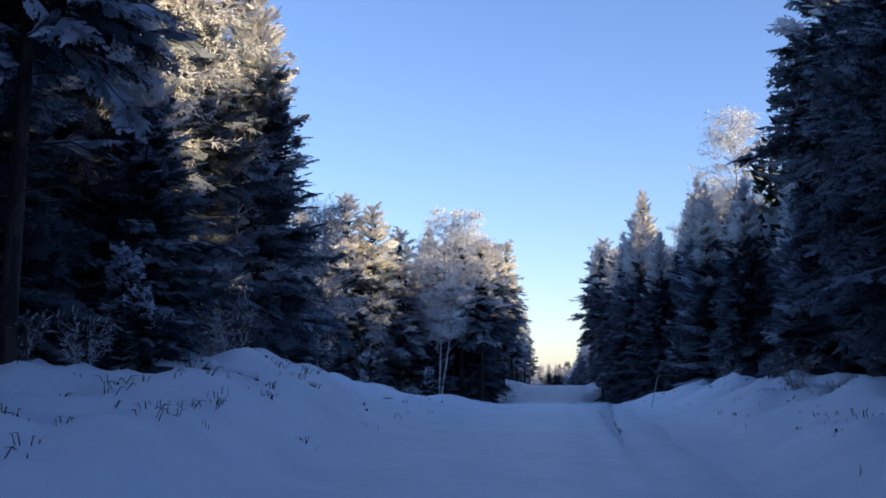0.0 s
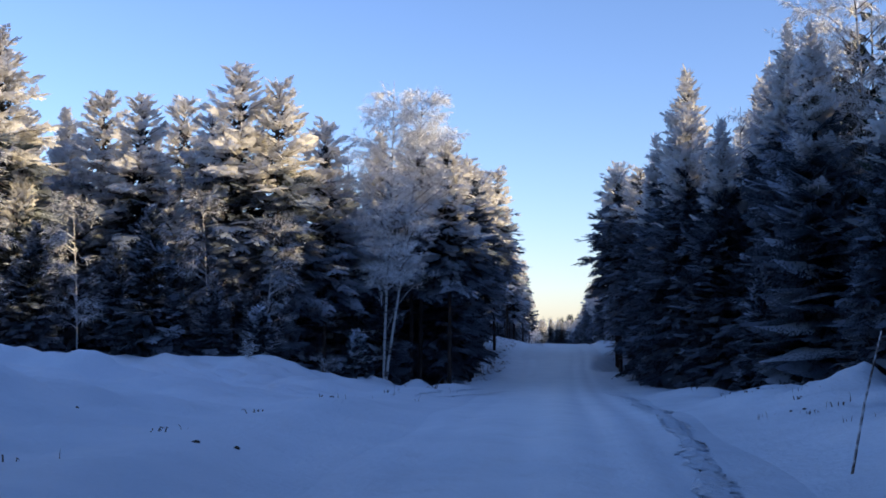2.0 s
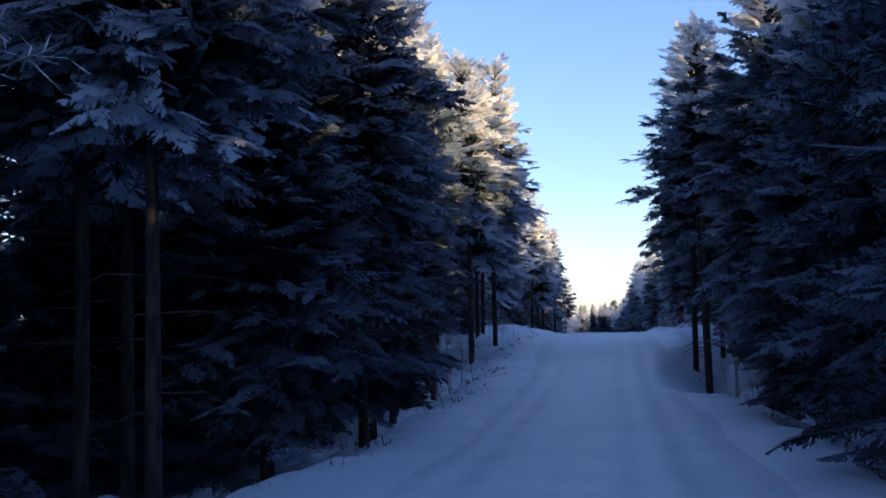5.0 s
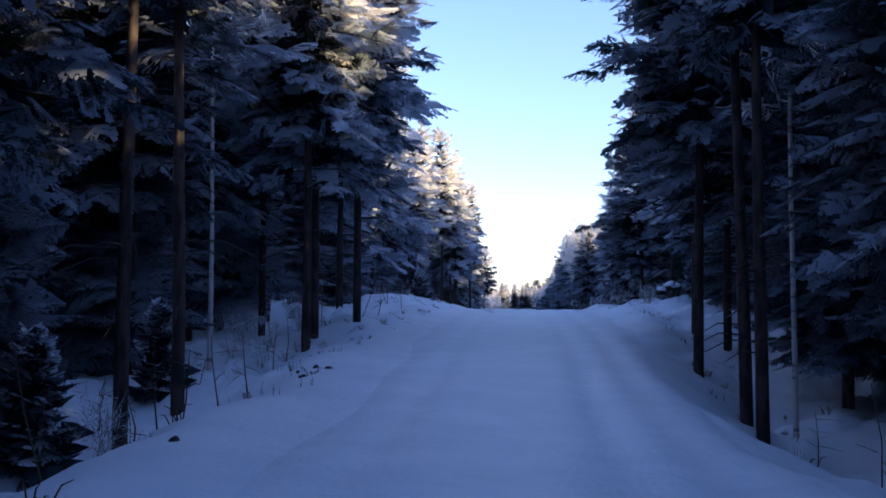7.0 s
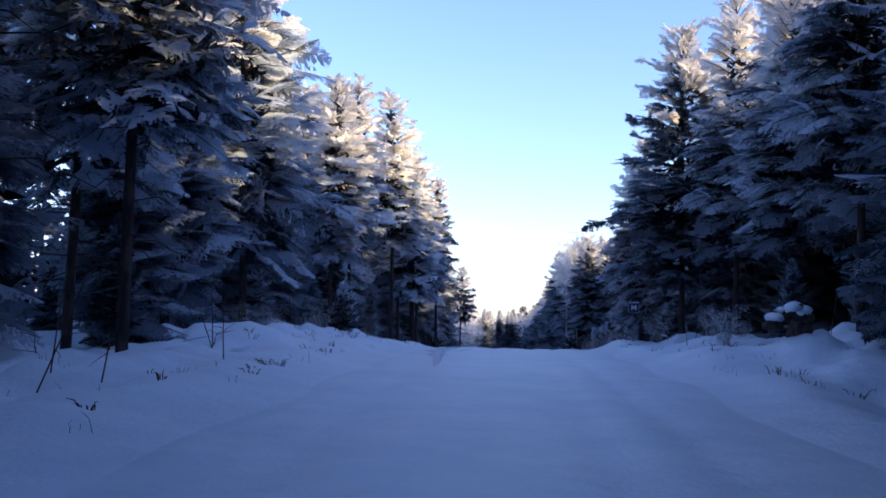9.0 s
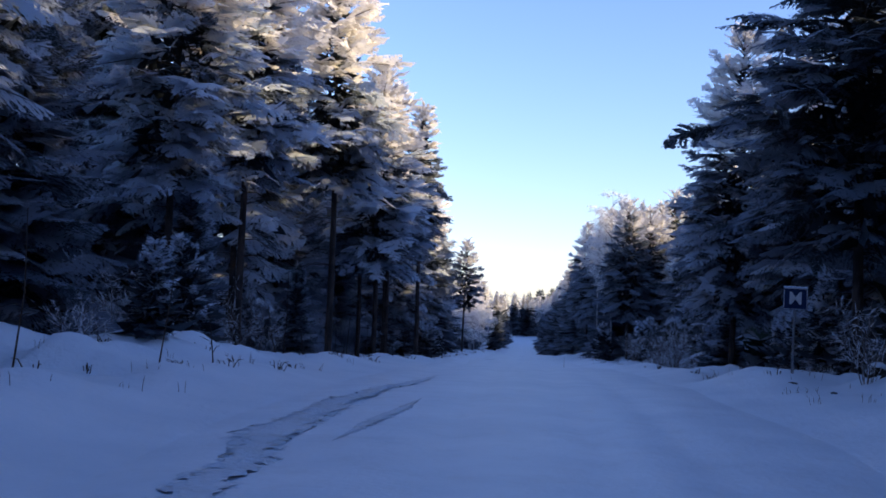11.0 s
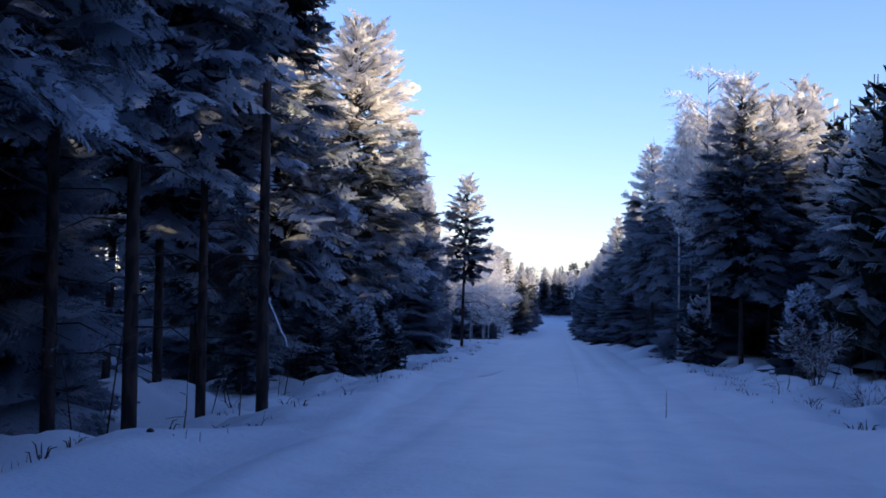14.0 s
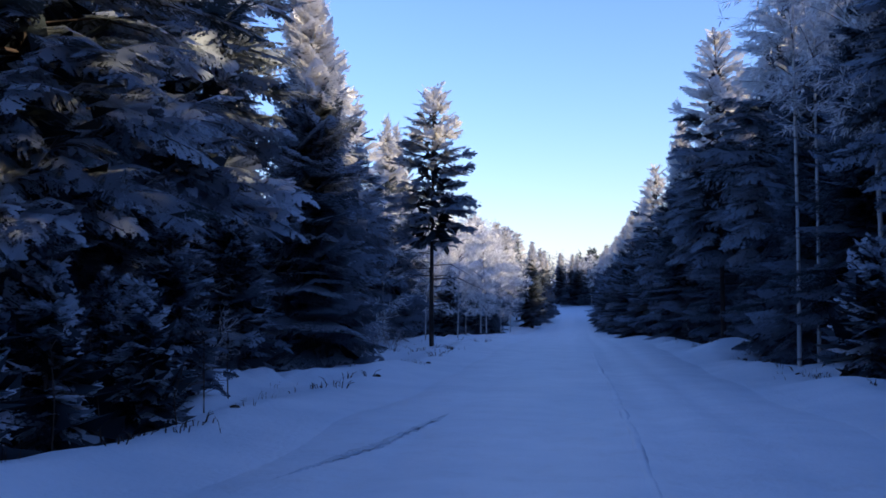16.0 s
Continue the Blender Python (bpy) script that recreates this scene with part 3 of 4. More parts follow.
spruce_kind("spruce_a", 10, 2.1, 11)
spruce_kind("spruce_b", 10, 1.8, 12)
spruce_kind("spruce_c", 10, 2.3, 13, low=0.02)
spruce_kind("spruce_small", 4, 1.1, 14, low=0.05, step=0.2, hang=0.15, top_mat=SPRUCE_TOP, more=-0.10)
spruce_kind("spruce_tiny", 1.5, 0.5, 15, low=0.06, step=0.13, hang=0.0, top_mat=SNOW_PAD, broad=0.26, side=0)
spruce_kind("spruce_snowy", 8, 1.6, 19, low=0.06, top_mat=SNOW_PAD, more=0.15)
spruce_kind("spruce_mid", 10, 2.0, 41, low=0.03, step=0.34, core=50, broad=0.34, side=0)
spruce_kind("spruce_mid_b", 10, 1.8, 42, low=0.08, step=0.34, core=50, broad=0.34, side=0)
pine_kind("pine_mid", 10, 2.0, 43, low=0.30, side=3, levels=1.15, core=50, broad=0.22)
pine_kind("pine_mid_b", 10, 2.0, 44, low=0.20, side=3, levels=1.15, core=50, droop=0.35, broad=0.22)
spruce_kind("spruce_far_a", 10, 2.1, 16, low=0.03, step=0.40, core=40, hang=0.3, broad=0.38, dense=0.9, side=0)
spruce_kind("spruce_far_b", 10, 1.8, 17, low=0.08, step=0.40, core=40, hang=0.3, broad=0.38, dense=0.9, side=0)
spruce_kind("spruce_under", 4, 1.2, 18, low=0.03, step=0.24, core=40, side=0)
pine_kind("pine_a", 10, 2.0, 21, low=0.34)
pine_kind("pine_b", 10, 2.1, 22, low=0.28)
pine_kind("pine_c", 10, 1.8, 23, low=0.42)
pine_kind("pine_d", 10, 2.2, 24, low=0.20, droop=0.38)
# dark pines: less frost, so that their colour carries the shade on them
pine_kind("pine_dark_a", 10, 2.0, 28, low=0.30, top=PINE_LIGHT)
pine_kind("pine_dark_b", 10, 1.9, 29, low=0.40, top=PINE_LIGHT)
pine_kind("pine_slim", 10, 1.0, 36, low=0.52, top=PINE_LIGHT)
pine_kind("pine_broad", 10, 2.25, 37, low=0.24, droop=0.12, top=PINE_LIGHT)
pine_kind("pine_far_a", 10, 2.0, 26, low=0.30, side=2, levels=1.35, core=40, broad=0.28)
pine_kind("pine_far_b", 10, 1.9, 27, low=0.22, side=2, levels=1.35, core=40, broad=0.28)
pine_kind("pine_lone", 6.4, 1.2, 25, low=0.42, side=5, droop=0.05, core=30, top=PINE_LIGHT)
birch_kind("birch_twin", 10.8, 2.0, 31, stems=2, low=0.32, dense=2.0, fine_twigs=2.2)
birch_kind("birch_wide", 11, 2.2, 35, low=0.22, dense=2.8, fine_twigs=2.4)
birch_kind("birch_a", 10, 1.8, 32, low=0.35, dense=1.3, fine_twigs=1.5)
birch_kind("birch_small", 5, 0.9, 33, low=0.22, dense=1.5, rime=THIN_RIME)
birch_kind("birch_bushy", 6, 1.5, 39, low=0.14, dense=3.2, rime=THIN_RIME)
birch_kind("birch_pale", 5, 1.0, 38, low=0.16, dense=1.6)
birch_kind("birch_thin", 7, 0.9, 34, low=0.5, dense=0.7)
# darker copies with less frost: the side turned from the sun, put into colour
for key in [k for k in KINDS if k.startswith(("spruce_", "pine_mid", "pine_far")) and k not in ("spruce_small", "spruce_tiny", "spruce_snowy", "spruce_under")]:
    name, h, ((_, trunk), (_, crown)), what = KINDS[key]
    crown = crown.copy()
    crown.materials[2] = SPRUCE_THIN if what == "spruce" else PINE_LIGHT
    KINDS["shade_copy_" + key] = (name, h, [("trunk", trunk), ("crown", crown)], what)
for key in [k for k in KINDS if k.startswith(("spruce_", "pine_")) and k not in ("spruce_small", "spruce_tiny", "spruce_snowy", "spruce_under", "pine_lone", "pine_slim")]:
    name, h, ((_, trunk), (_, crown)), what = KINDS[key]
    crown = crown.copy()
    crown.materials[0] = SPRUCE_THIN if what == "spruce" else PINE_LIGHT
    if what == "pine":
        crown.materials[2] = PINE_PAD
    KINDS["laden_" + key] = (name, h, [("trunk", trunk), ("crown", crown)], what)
TREES = {"spruce": ("young spruce tree, dark needles under frost and snow", "tree"), "pine": ("pine tree with a bare dark trunk and frosted crown", "tree"),
         "birch": ("birch tree with pale stem and rime-white twigs", "tree")}
SHADE_COPY = {"pine_a": "pine_dark_a", "pine_b": "pine_dark_a", "pine_c": "pine_dark_b", "pine_d": "pine_dark_a"}
PLANTED = []
AFAR = {"spruce_a": "spruce_mid", "spruce_b": "spruce_mid_b", "spruce_c": "spruce_mid", "pine_a": "pine_mid", "pine_b": "pine_mid", "pine_c": "pine_mid", "pine_d": "pine_mid_b", "pine_dark_a": "pine_mid", "pine_dark_b": "pine_mid"}


def plant(key, x, y, height, turn=None, label="", spread=1.0, sink=0.05):
    if (y > 206 or (abs(x) > 8.0 and not 64 < y < 80)) and key in AFAR:
        key = AFAR[key]
    # frost is cut here so that colour stands in for shade on these stretches
    if ((x > 0 and not 66 < y < 72 and not 122 < y < 200) or 80 < y < 112 or y > 215) and "shade_copy_" + key in KINDS:
        key = "shade_copy_" + key
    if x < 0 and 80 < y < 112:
        key = SHADE_COPY.get(key, key)
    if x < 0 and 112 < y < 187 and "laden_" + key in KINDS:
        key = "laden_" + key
    name, h, parts, what = KINDS[key]
    k = height * 1.05 / h
    root = new(name)
    root.empty_display_size = 0.3
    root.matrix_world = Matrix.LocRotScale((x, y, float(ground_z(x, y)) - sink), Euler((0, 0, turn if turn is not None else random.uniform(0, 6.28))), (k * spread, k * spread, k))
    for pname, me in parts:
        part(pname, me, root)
    base, cat = TREES[what]
    tagged(root, label or base, cat, what + "s along the road")
    PLANTED.append((x, y))
    return root


# key trees, in the order of the drive
for key, x, y, h in (
    ("spruce_c", -6.4, 42.0, 8.7), ("spruce_a", -9.2, 36.4, 11.5), ("spruce_c", -7.9, 33.4, 10.0), ("birch_wide", -7.0, 37.2, 11.6), ("spruce_c", -6.1, 35.5, 5.2), ("spruce_tiny", -5.3, 33.6, 1.1), ("spruce_tiny", -5.9, 34.4, 1.6), ("spruce_b", -10.0, 40.0, 11.0),
    ("spruce_a", -8.9, 42.2, 9.5), ("birch_small", -6.3, 40.6, 4.6), ("birch_small", -7.2, 43.4, 5.2), ("spruce_c", -9.5, 31.0, 11.0), ("pine_c", -11.0, 36.0, 12.0), ("spruce_c", -7.6, 39.8, 11.3), ("spruce_c", -8.3, 44.0, 8.8), ("pine_d", -8.2, 36.6, 11.5),
    ("birch_bushy", -6.1, 47.2, 4.7), ("birch_bushy", -7.8, 48.6, 4.2), ("birch_small", -9.5, 52.0, 4.2),
    ("pine_a", -10.8, 73.4, 10.3), ("pine_b", -9.5, 73.6, 9.8), ("pine_d", -13.9, 77.6, 10.2), ("pine_a", -14.8, 74.9, 9.4), ("pine_b", -18.5, 72.0, 11.2),
    ("pine_d", -16.9, 76.8, 10.6), ("pine_c", -12.4, 75.0, 9.3), ("pine_a", -8.2, 75.6, 8.8), ("pine_b", -21.5, 72.5, 10.5), ("pine_d", -24, 70.0, 10.0),
    ("spruce_a", -20.0, 68.5, 9.0), ("spruce_b", -26.0, 66.0, 10.0), ("spruce_snowy", -7.7, 76.9, 7.8), ("spruce_snowy", -9.4, 76.2, 6.8), ("spruce_tiny", -6.1, 70.7, 1.4), ("spruce_tiny", -8.7, 69.8, 1.5), ("spruce_snowy", -13.0, 73.4, 6.5), ("spruce_snowy", -17.4, 71.6, 6.8),
    ("birch_twin", -6.15, 75.9, 10.6), ("birch_small", -9.2, 71.7, 5.0), ("birch_small", -11.0, 71.6, 5.6), ("spruce_small", -12.1, 69.4, 4.4), ("spruce_small", -13.6, 70.6, 3.6),
    ("spruce_small", -10.4, 70.2, 2.8), ("spruce_small", -15.4, 68.8, 3.8), ("spruce_tiny", -7.4, 74.2, 1.2), ("spruce_tiny", -9.0, 70.3, 1.6), ("spruce_tiny", -6.9, 74.6, 0.8),
    ("spruce_small", -17.5, 68.0, 4.6), ("spruce_small", -19.4, 66.0, 3.9), ("birch_small", -16.4, 67.3, 5.6), ("birch_small", -14.3, 69.5, 4.9),
    ("pine_c", -5.2, 78.4, 9.6), ("pine_c", -5.9, 81.0, 9.9), ("spruce_a", -5.0, 83.9, 10.2), ("pine_c", -5.6, 87.0, 9.8), ("spruce_b", -5.0, 91.3, 10.6), ("pine_d", -5.4, 95.6, 11.4),
    ("pine_slim", -5.05, 100.2, 10.8), ("pine_slim", -6.1, 105.5, 12.8), ("pine_c", -8.20, 108.8, 12.8), ("spruce_tiny", -5.55, 99.1, 1.5), ("spruce_tiny", -6.3, 98.6, 1.2), ("pine_slim", -8.9, 104.6, 11.5), ("pine_slim", -10.3, 107.6, 12.0), ("pine_slim", -9.2, 113.0, 11.0), ("pine_slim", -7.6, 117.2, 12.0), ("pine_slim", -11.6, 111.5, 12.0), ("pine_slim", -8.4, 121.0, 12.0), ("birch_thin", -7.50, 111.9, 12.8), ("pine_c", -5.5, 113.2, 12.8), ("pine_a", -5.75, 115.5, 12.8), ("pine_c", -4.85, 117.0, 12.8), ("pine_c", -6.3, 122.4, 12.8), ("pine_a", -6.75, 128.6, 12.8), ("spruce_b", -9.00, 117.8, 12.8), ("pine_c", -4.0, 77.5, 8.8), ("pine_c", -4.0, 86.1, 9.6), ("spruce_a", -9.60, 109.4, 12.8),
    ("spruce_b", 7.6, 44.0, 8.0), ("spruce_a", 7.4, 47.5, 8.4), ("spruce_a", 8.2, 50.8, 9.6), ("pine_dark_a", 9.2, 54.0, 9.0), ("spruce_a", 7.2, 41.0, 11.0), ("spruce_c", 8.4, 58.0, 8.5), ("spruce_tiny", -5.85, 196.1, 2.2), ("spruce_tiny", -5.40, 197.6, 1.8), ("spruce_tiny", 5.25, 204.9, 2.4), ("spruce_tiny", 6.90, 157.7, 2.1), ("spruce_tiny", 7.50, 162.2, 2.4), ("spruce_tiny", 7.80, 165.5, 2.1), ("spruce_tiny", -6.60, 152.6, 2.0), ("spruce_tiny", -6.30, 149.9, 1.5), ("spruce_tiny", -6.90, 107.0, 1.7), ("spruce_small", 4.4, 95.4, 2.0), ("spruce_tiny", 6.60, 194.6, 2.2), ("spruce_tiny", 7.35, 197.9, 2.7),
    ("spruce_b", 6.6, 70.6, 10.2), ("birch_wide", 8.5, 69.1, 13.2), ("spruce_small", 7.4, 66.2, 3.5), ("spruce_a", 7.6, 64.0, 7.6), ("spruce_a", 7.8, 81.7, 11.8), ("spruce_b", 7.4, 79.0, 10.2),
    ("spruce_c", 4.8, 80.2, 12.0), ("spruce_a", 4.3, 75.6, 9.6), ("spruce_c", 5.1, 73.4, 8.4), ("spruce_b", 4.0, 83.4, 10.0), ("spruce_small", 5.4, 68.8, 3.4),
    ("pine_dark_a", 4.8, 95.6, 9.8), ("pine_slim", 3.75, 106.8, 12.8), ("pine_dark_b", 3.75, 112.1, 13.2), ("pine_dark_a", 5.4, 117.45, 12.8), ("pine_slim", 3.6, 104.8, 12.6), ("pine_dark_a", 6.0, 103.4, 12.4), ("pine_dark_b", 5.09, 121.2, 12.8), ("spruce_small", 6.8, 101.0, 3.4), ("spruce_a", 6.6, 110.6, 12.0), ("spruce_a", 7.80, 106.1, 12.8), ("spruce_b", 8.40, 112.4, 12.8), ("spruce_a", 4.3, 77.6, 9.0), ("spruce_a", 4.2, 88.0, 10.2), ("pine_dark_a", 3.8, 91.5, 9.9), ("birch_thin", 4.8, 107.6, 11.4),
    ("pine_a", 7.20, 124.8, 12.8), ("spruce_a", 8.70, 130.1, 12.8), ("pine_dark_a", 8.70, 137.6, 12.8), ("pine_dark_a", 9.30, 145.1, 12.8), ("pine_dark_b", 8.40, 151.1, 12.8),
    ("pine_d", 7.05, 169.5, 11.6), ("pine_dark_a", 9.60, 160.1, 12.6), ("pine_dark_a", 6.75, 204.8, 10.5), ("spruce_a", 5.00, 237.5, 10.2), ("pine_dark_a", 4.7, 248.6, 9.8), ("spruce_b", 4.5, 254.6, 9.2), ("birch_a", 5.85, 206.6, 11.4), ("pine_dark_a", 9.30, 209.6, 10.4), ("pine_dark_a", 8.40, 208.4, 10.3),
    ("birch_thin", 5.10, 211.1, 10.8), ("birch_thin", 5.62, 211.4, 10.2), ("pine_dark_a", 5.20, 225.0, 10.9), ("pine_dark_a", 6.05, 217.1, 11.8), ("pine_dark_a", 5.8, 231.2, 11.0), ("spruce_b", 5.40, 242.6, 10.2),
    ("spruce_c", -9.8, 151.0, 12.4), ("spruce_a", -10.6, 157.5, 12.6), ("spruce_c", -9.6, 171.5, 12.6), ("spruce_c", -10.4, 176.0, 12.4), ("spruce_a", -9.6, 181.5, 12.2), ("spruce_c", -10.6, 103.5, 12.6), ("spruce_a", -8.6, 100.5, 12.2), ("spruce_c", -10.8, 113.5, 12.8), ("pine_d", -8.10, 142.1, 14.0), ("pine_b", -9.30, 148.1, 11.4), ("pine_a", -7.50, 154.1, 10.4), ("pine_c", -7.80, 160.8, 12.4), ("pine_c", -6.45, 167.0, 13.2), ("pine_c", -9.2, 165.0, 13.0), ("pine_broad", 7.2, 156.0, 13.4), ("pine_a", -5.85, 173.4, 11.4), ("pine_c", -7.35, 178.7, 12.0), ("pine_c", -6.12, 178.7, 12.3),
    ("pine_slim", -5.05, 181.8, 11.7), ("pine_c", -7.0, 184.3, 11.4), ("pine_c", -8.75, 186.5, 11.7), ("pine_d", -7.50, 190.7, 11.7), ("spruce_small", -6.9, 193.5, 2.4), ("spruce_tiny", -5.9, 194.6, 1.9), ("spruce_small", -7.6, 189.3, 3.0), ("spruce_tiny", -5.55, 193.4, 1.8), ("spruce_small", -6.45, 201.2, 3.3), ("spruce_small", -6.90, 205.4, 3.9), ("pine_b", -6.45, 196.8, 11.1), ("spruce_small", -6.60, 199.1, 2.1), ("pine_b", -7.20, 202.8, 12.0), ("spruce_a", -6.60, 210.8, 10.2), ("pine_d", -7.80, 217.1, 9.3),
    ("pine_dark_a", 12.0, 205.0, 9.4), ("pine_dark_a", 10.6, 194.0, 10.4), ("spruce_c", 6.6, 216.2, 11.6), ("spruce_c", 6.8, 221.0, 11.2), ("spruce_c", 6.4, 228.0, 10.6), ("spruce_c", 6.2, 236.0, 10.2), ("pine_lone", -5.55, 224.6, 9.1), ("birch_pale", -8.40, 230.6, 6.3), ("birch_pale", -9.90, 235.1, 7.8), ("birch_pale", -9.45, 242.6, 7.5), ("birch_pale", -8.40, 256.1, 6.9), ("birch_pale", -10.20, 251.6, 8.1), ("birch_pale", -7.50, 236.6, 6.9), ("birch_pale", -6.60, 242.6, 6.3), ("birch_pale", -8.40, 248.6, 7.2), ("birch_pale", -6.30, 253.1, 6.6), ("spruce_c", -7.5, 275.6, 7.5), ("spruce_c", 6.5, 209.6, 9.8), ("spruce_c", 7.4, 212.8, 11.0), ("spruce_c", 6.3, 213.4, 10.6), ("spruce_a", -9.4, 200.0, 11.4), ("spruce_c", -9.6, 206.5, 11.4), ("spruce_c", -10.2, 194.0, 11.6),
    # unseen spruce added on the right to keep sun off the lower birch
    ("spruce_a", 8.6, 31.6, 9.0),
    # unseen tall pines, added deeper in to keep low sun off the far roadside
    ("pine_dark_a", 12.0, 98.0, 15.5), ("pine_dark_b", 13.2, 101.5, 16.0), ("pine_dark_a", 12.0, 105.0, 15.5), ("pine_dark_a", 13.2, 108.5, 16.0), ("pine_dark_b", 12.0, 112.0, 15.5), ("pine_dark_a", 13.4, 115.5, 15.0),
    ("pine_dark_a", 16.0, 163.5, 13.8), ("pine_dark_b", 17.2, 167.0, 14.0), ("pine_dark_a", 16.2, 170.5, 13.2), ("pine_dark_a", 17.4, 174.0, 13.4), ("pine_dark_b", 16.4, 177.5, 13.2),
    ("pine_dark_a", 11.0, 216.0, 12.8), ("pine_dark_b", 12.5, 219.0, 13.2), ("pine_dark_a", 11.2, 222.0, 12.8),
):
    plant(key, x, y, h, 0.0 if key == "birch_twin" else None)

# the walls of forest behind them
rng = np.random.RandomState(5)
tree_height = lambda y: float(np.interp(y, [0, 90, 110, 215, 240, 300, 330], [11, 11, 12, 11.4, 10.4, 9.4, 11.5]))  # noqa: E731


def cleared(x, y):
    return (-30 < x < 0 and 43 < y < 71.5 + 0.1 * (abs(x) - 6)) or (0 < x < 7.5 and 58 < y < 66)


FRONT_TREES = list(PLANTED)
for side in (-1, 1):
    y = 8.0
    while y < 325:
        x = side * (6.6 + 2.6 * ease((y - 85) / 20) + rng.uniform(-0.8, 1.4))
        # right side, y 31 to 37: unseen gap kept open so sun reaches the birch
        reserved = (x > 0 and 31.3 < y < 37.0) or (-9 < x < -4 and 70 < y < 79.5) or (0 < x < 11.2 and 169 < y < 199)
        if not cleared(x, y) and not reserved and all((x - a) ** 2 + (y - b) ** 2 > 1.5 for a, b in PLANTED):
            front = y > 28 and not any(a * side > 0 and abs(a) < abs(x) + 0.3 and -4.2 < b - y < 1.2 for a, b in FRONT_TREES)
            if front:
                keys = ["spruce_a", "spruce_b", "pine_dark_a", "pine_dark_b", "birch_a"] if side > 0 else ["spruce_a", "spruce_b", "pine_a", "pine_d", "birch_a"]
            elif side < 0 and 66 < y < 84:
                keys = ["spruce_mid", "spruce_mid_b", "pine_mid", "pine_mid_b", "birch_a"]
            else:
                keys = ["spruce_far_a", "spruce_far_b", "pine_far_a", "pine_far_b", "birch_a"]
            plant(rng.choice(keys, p=[.18, .18, .31, .30, .03] if y > 95 or side < 0 else [.34, .34, .15, .14, .03]), x, y, tree_height(y) * rng.uniform(0.80, 1.04) * (0.78 if x > 0 and 198 < y < 208 else 0.6 if x > 0 and 51 < y < 57 else 1))
        y += (2.5 if y < 90 else 3.2) * rng.uniform(0.75, 1.25)
    y = 10.0
    while y < 300:
        x = side * (rng.uniform(5.6, 9.5) + 2.0 * ease((y - 85) / 20))
        if not cleared(x, y) and not 95 < y < 128 and not (-8.6 < x < 0 and 183 < y < 201) and all((x - a) ** 2 + (y - b) ** 2 > 0.6 for a, b in PLANTED):
            plant("spruce_under", x, y, rng.uniform(1.8, 5.0))
        y += rng.uniform(2.8, 5.0)
for k in range(16):       # the edge of the woods behind the clearing
    plant(rng.choice(["spruce_mid", "spruce_mid_b", "pine_mid", "pine_mid_b"]), -19.2 - 1.5 * (k // 2) + rng.uniform(-0.5, 0.5), 75.5 + 3.2 * (k % 2) + rng.uniform(-0.8, 0.8), rng.uniform(9.2, 10.8))
for k in range(12):
    plant(rng.choice(["spruce_far_a", "spruce_far_b", "pine_far_a"]), -9.5 - 1.7 * k + rng.uniform(-0.5, 0.5), 81.0 + rng.uniform(-1.0, 1.0), rng.uniform(9.0, 10.2))
for k in range(15):       # the back of the gap on the right
    plant(rng.choice(["spruce_far_a", "spruce_far_b", "pine_far_a"]), 12.6 + 1.6 * (k % 2) + rng.uniform(-0.4, 0.4), 167.5 + 2.3 * k + rng.uniform(-0.6, 0.6), rng.uniform(11.2, 12.6))
for k in range(12):
    plant(rng.choice(["spruce_far_a", "spruce_far_b"]), -rng.uniform(6.2, 9.2), rng.uniform(79, 101), rng.uniform(5, 9))
for k in range(26):
    plant("birch_pale", -5.6 - 6.5 * rng.rand(), 245 + 50 * rng.rand(), rng.uniform(6.0, 8.0), spread=1.2)
for x, y, h in ((4.7, 262, 9.6), (4.3, 271, 9.4), (4.0, 280, 9.0), (3.8, 289, 8.8), (3.6, 298, 8.6), (3.5, 307, 8.6), (3.5, 318, 9.0), (3.6, 331, 9.0), (-4.9, 299, 8.8), (-5.3, 304, 8.4), (-4.8, 318, 9.0), (-4.6, 332, 9.2), (0.0, 398, 9.4), (-1.0, 402, 9.8), (1.0, 404, 9.4), (-3.4, 396, 10.0), (4.6, 392, 9.6)):
    plant("spruce_mid" if x > 0 else "spruce_mid_b", x, y, h, spread=1.3)
for x, y, h in ((2.6, 393, 9.6), (3.4, 398, 10.0), (-2.2, 408, 9.6)):
    plant("birch_a", x, y, h, spread=1.2)
for k in range(14):
    plant("pine_mid_b", -rng.uniform(7.5, 19), rng.uniform(322, 350), rng.uniform(11.8, 13.2), spread=1.1)


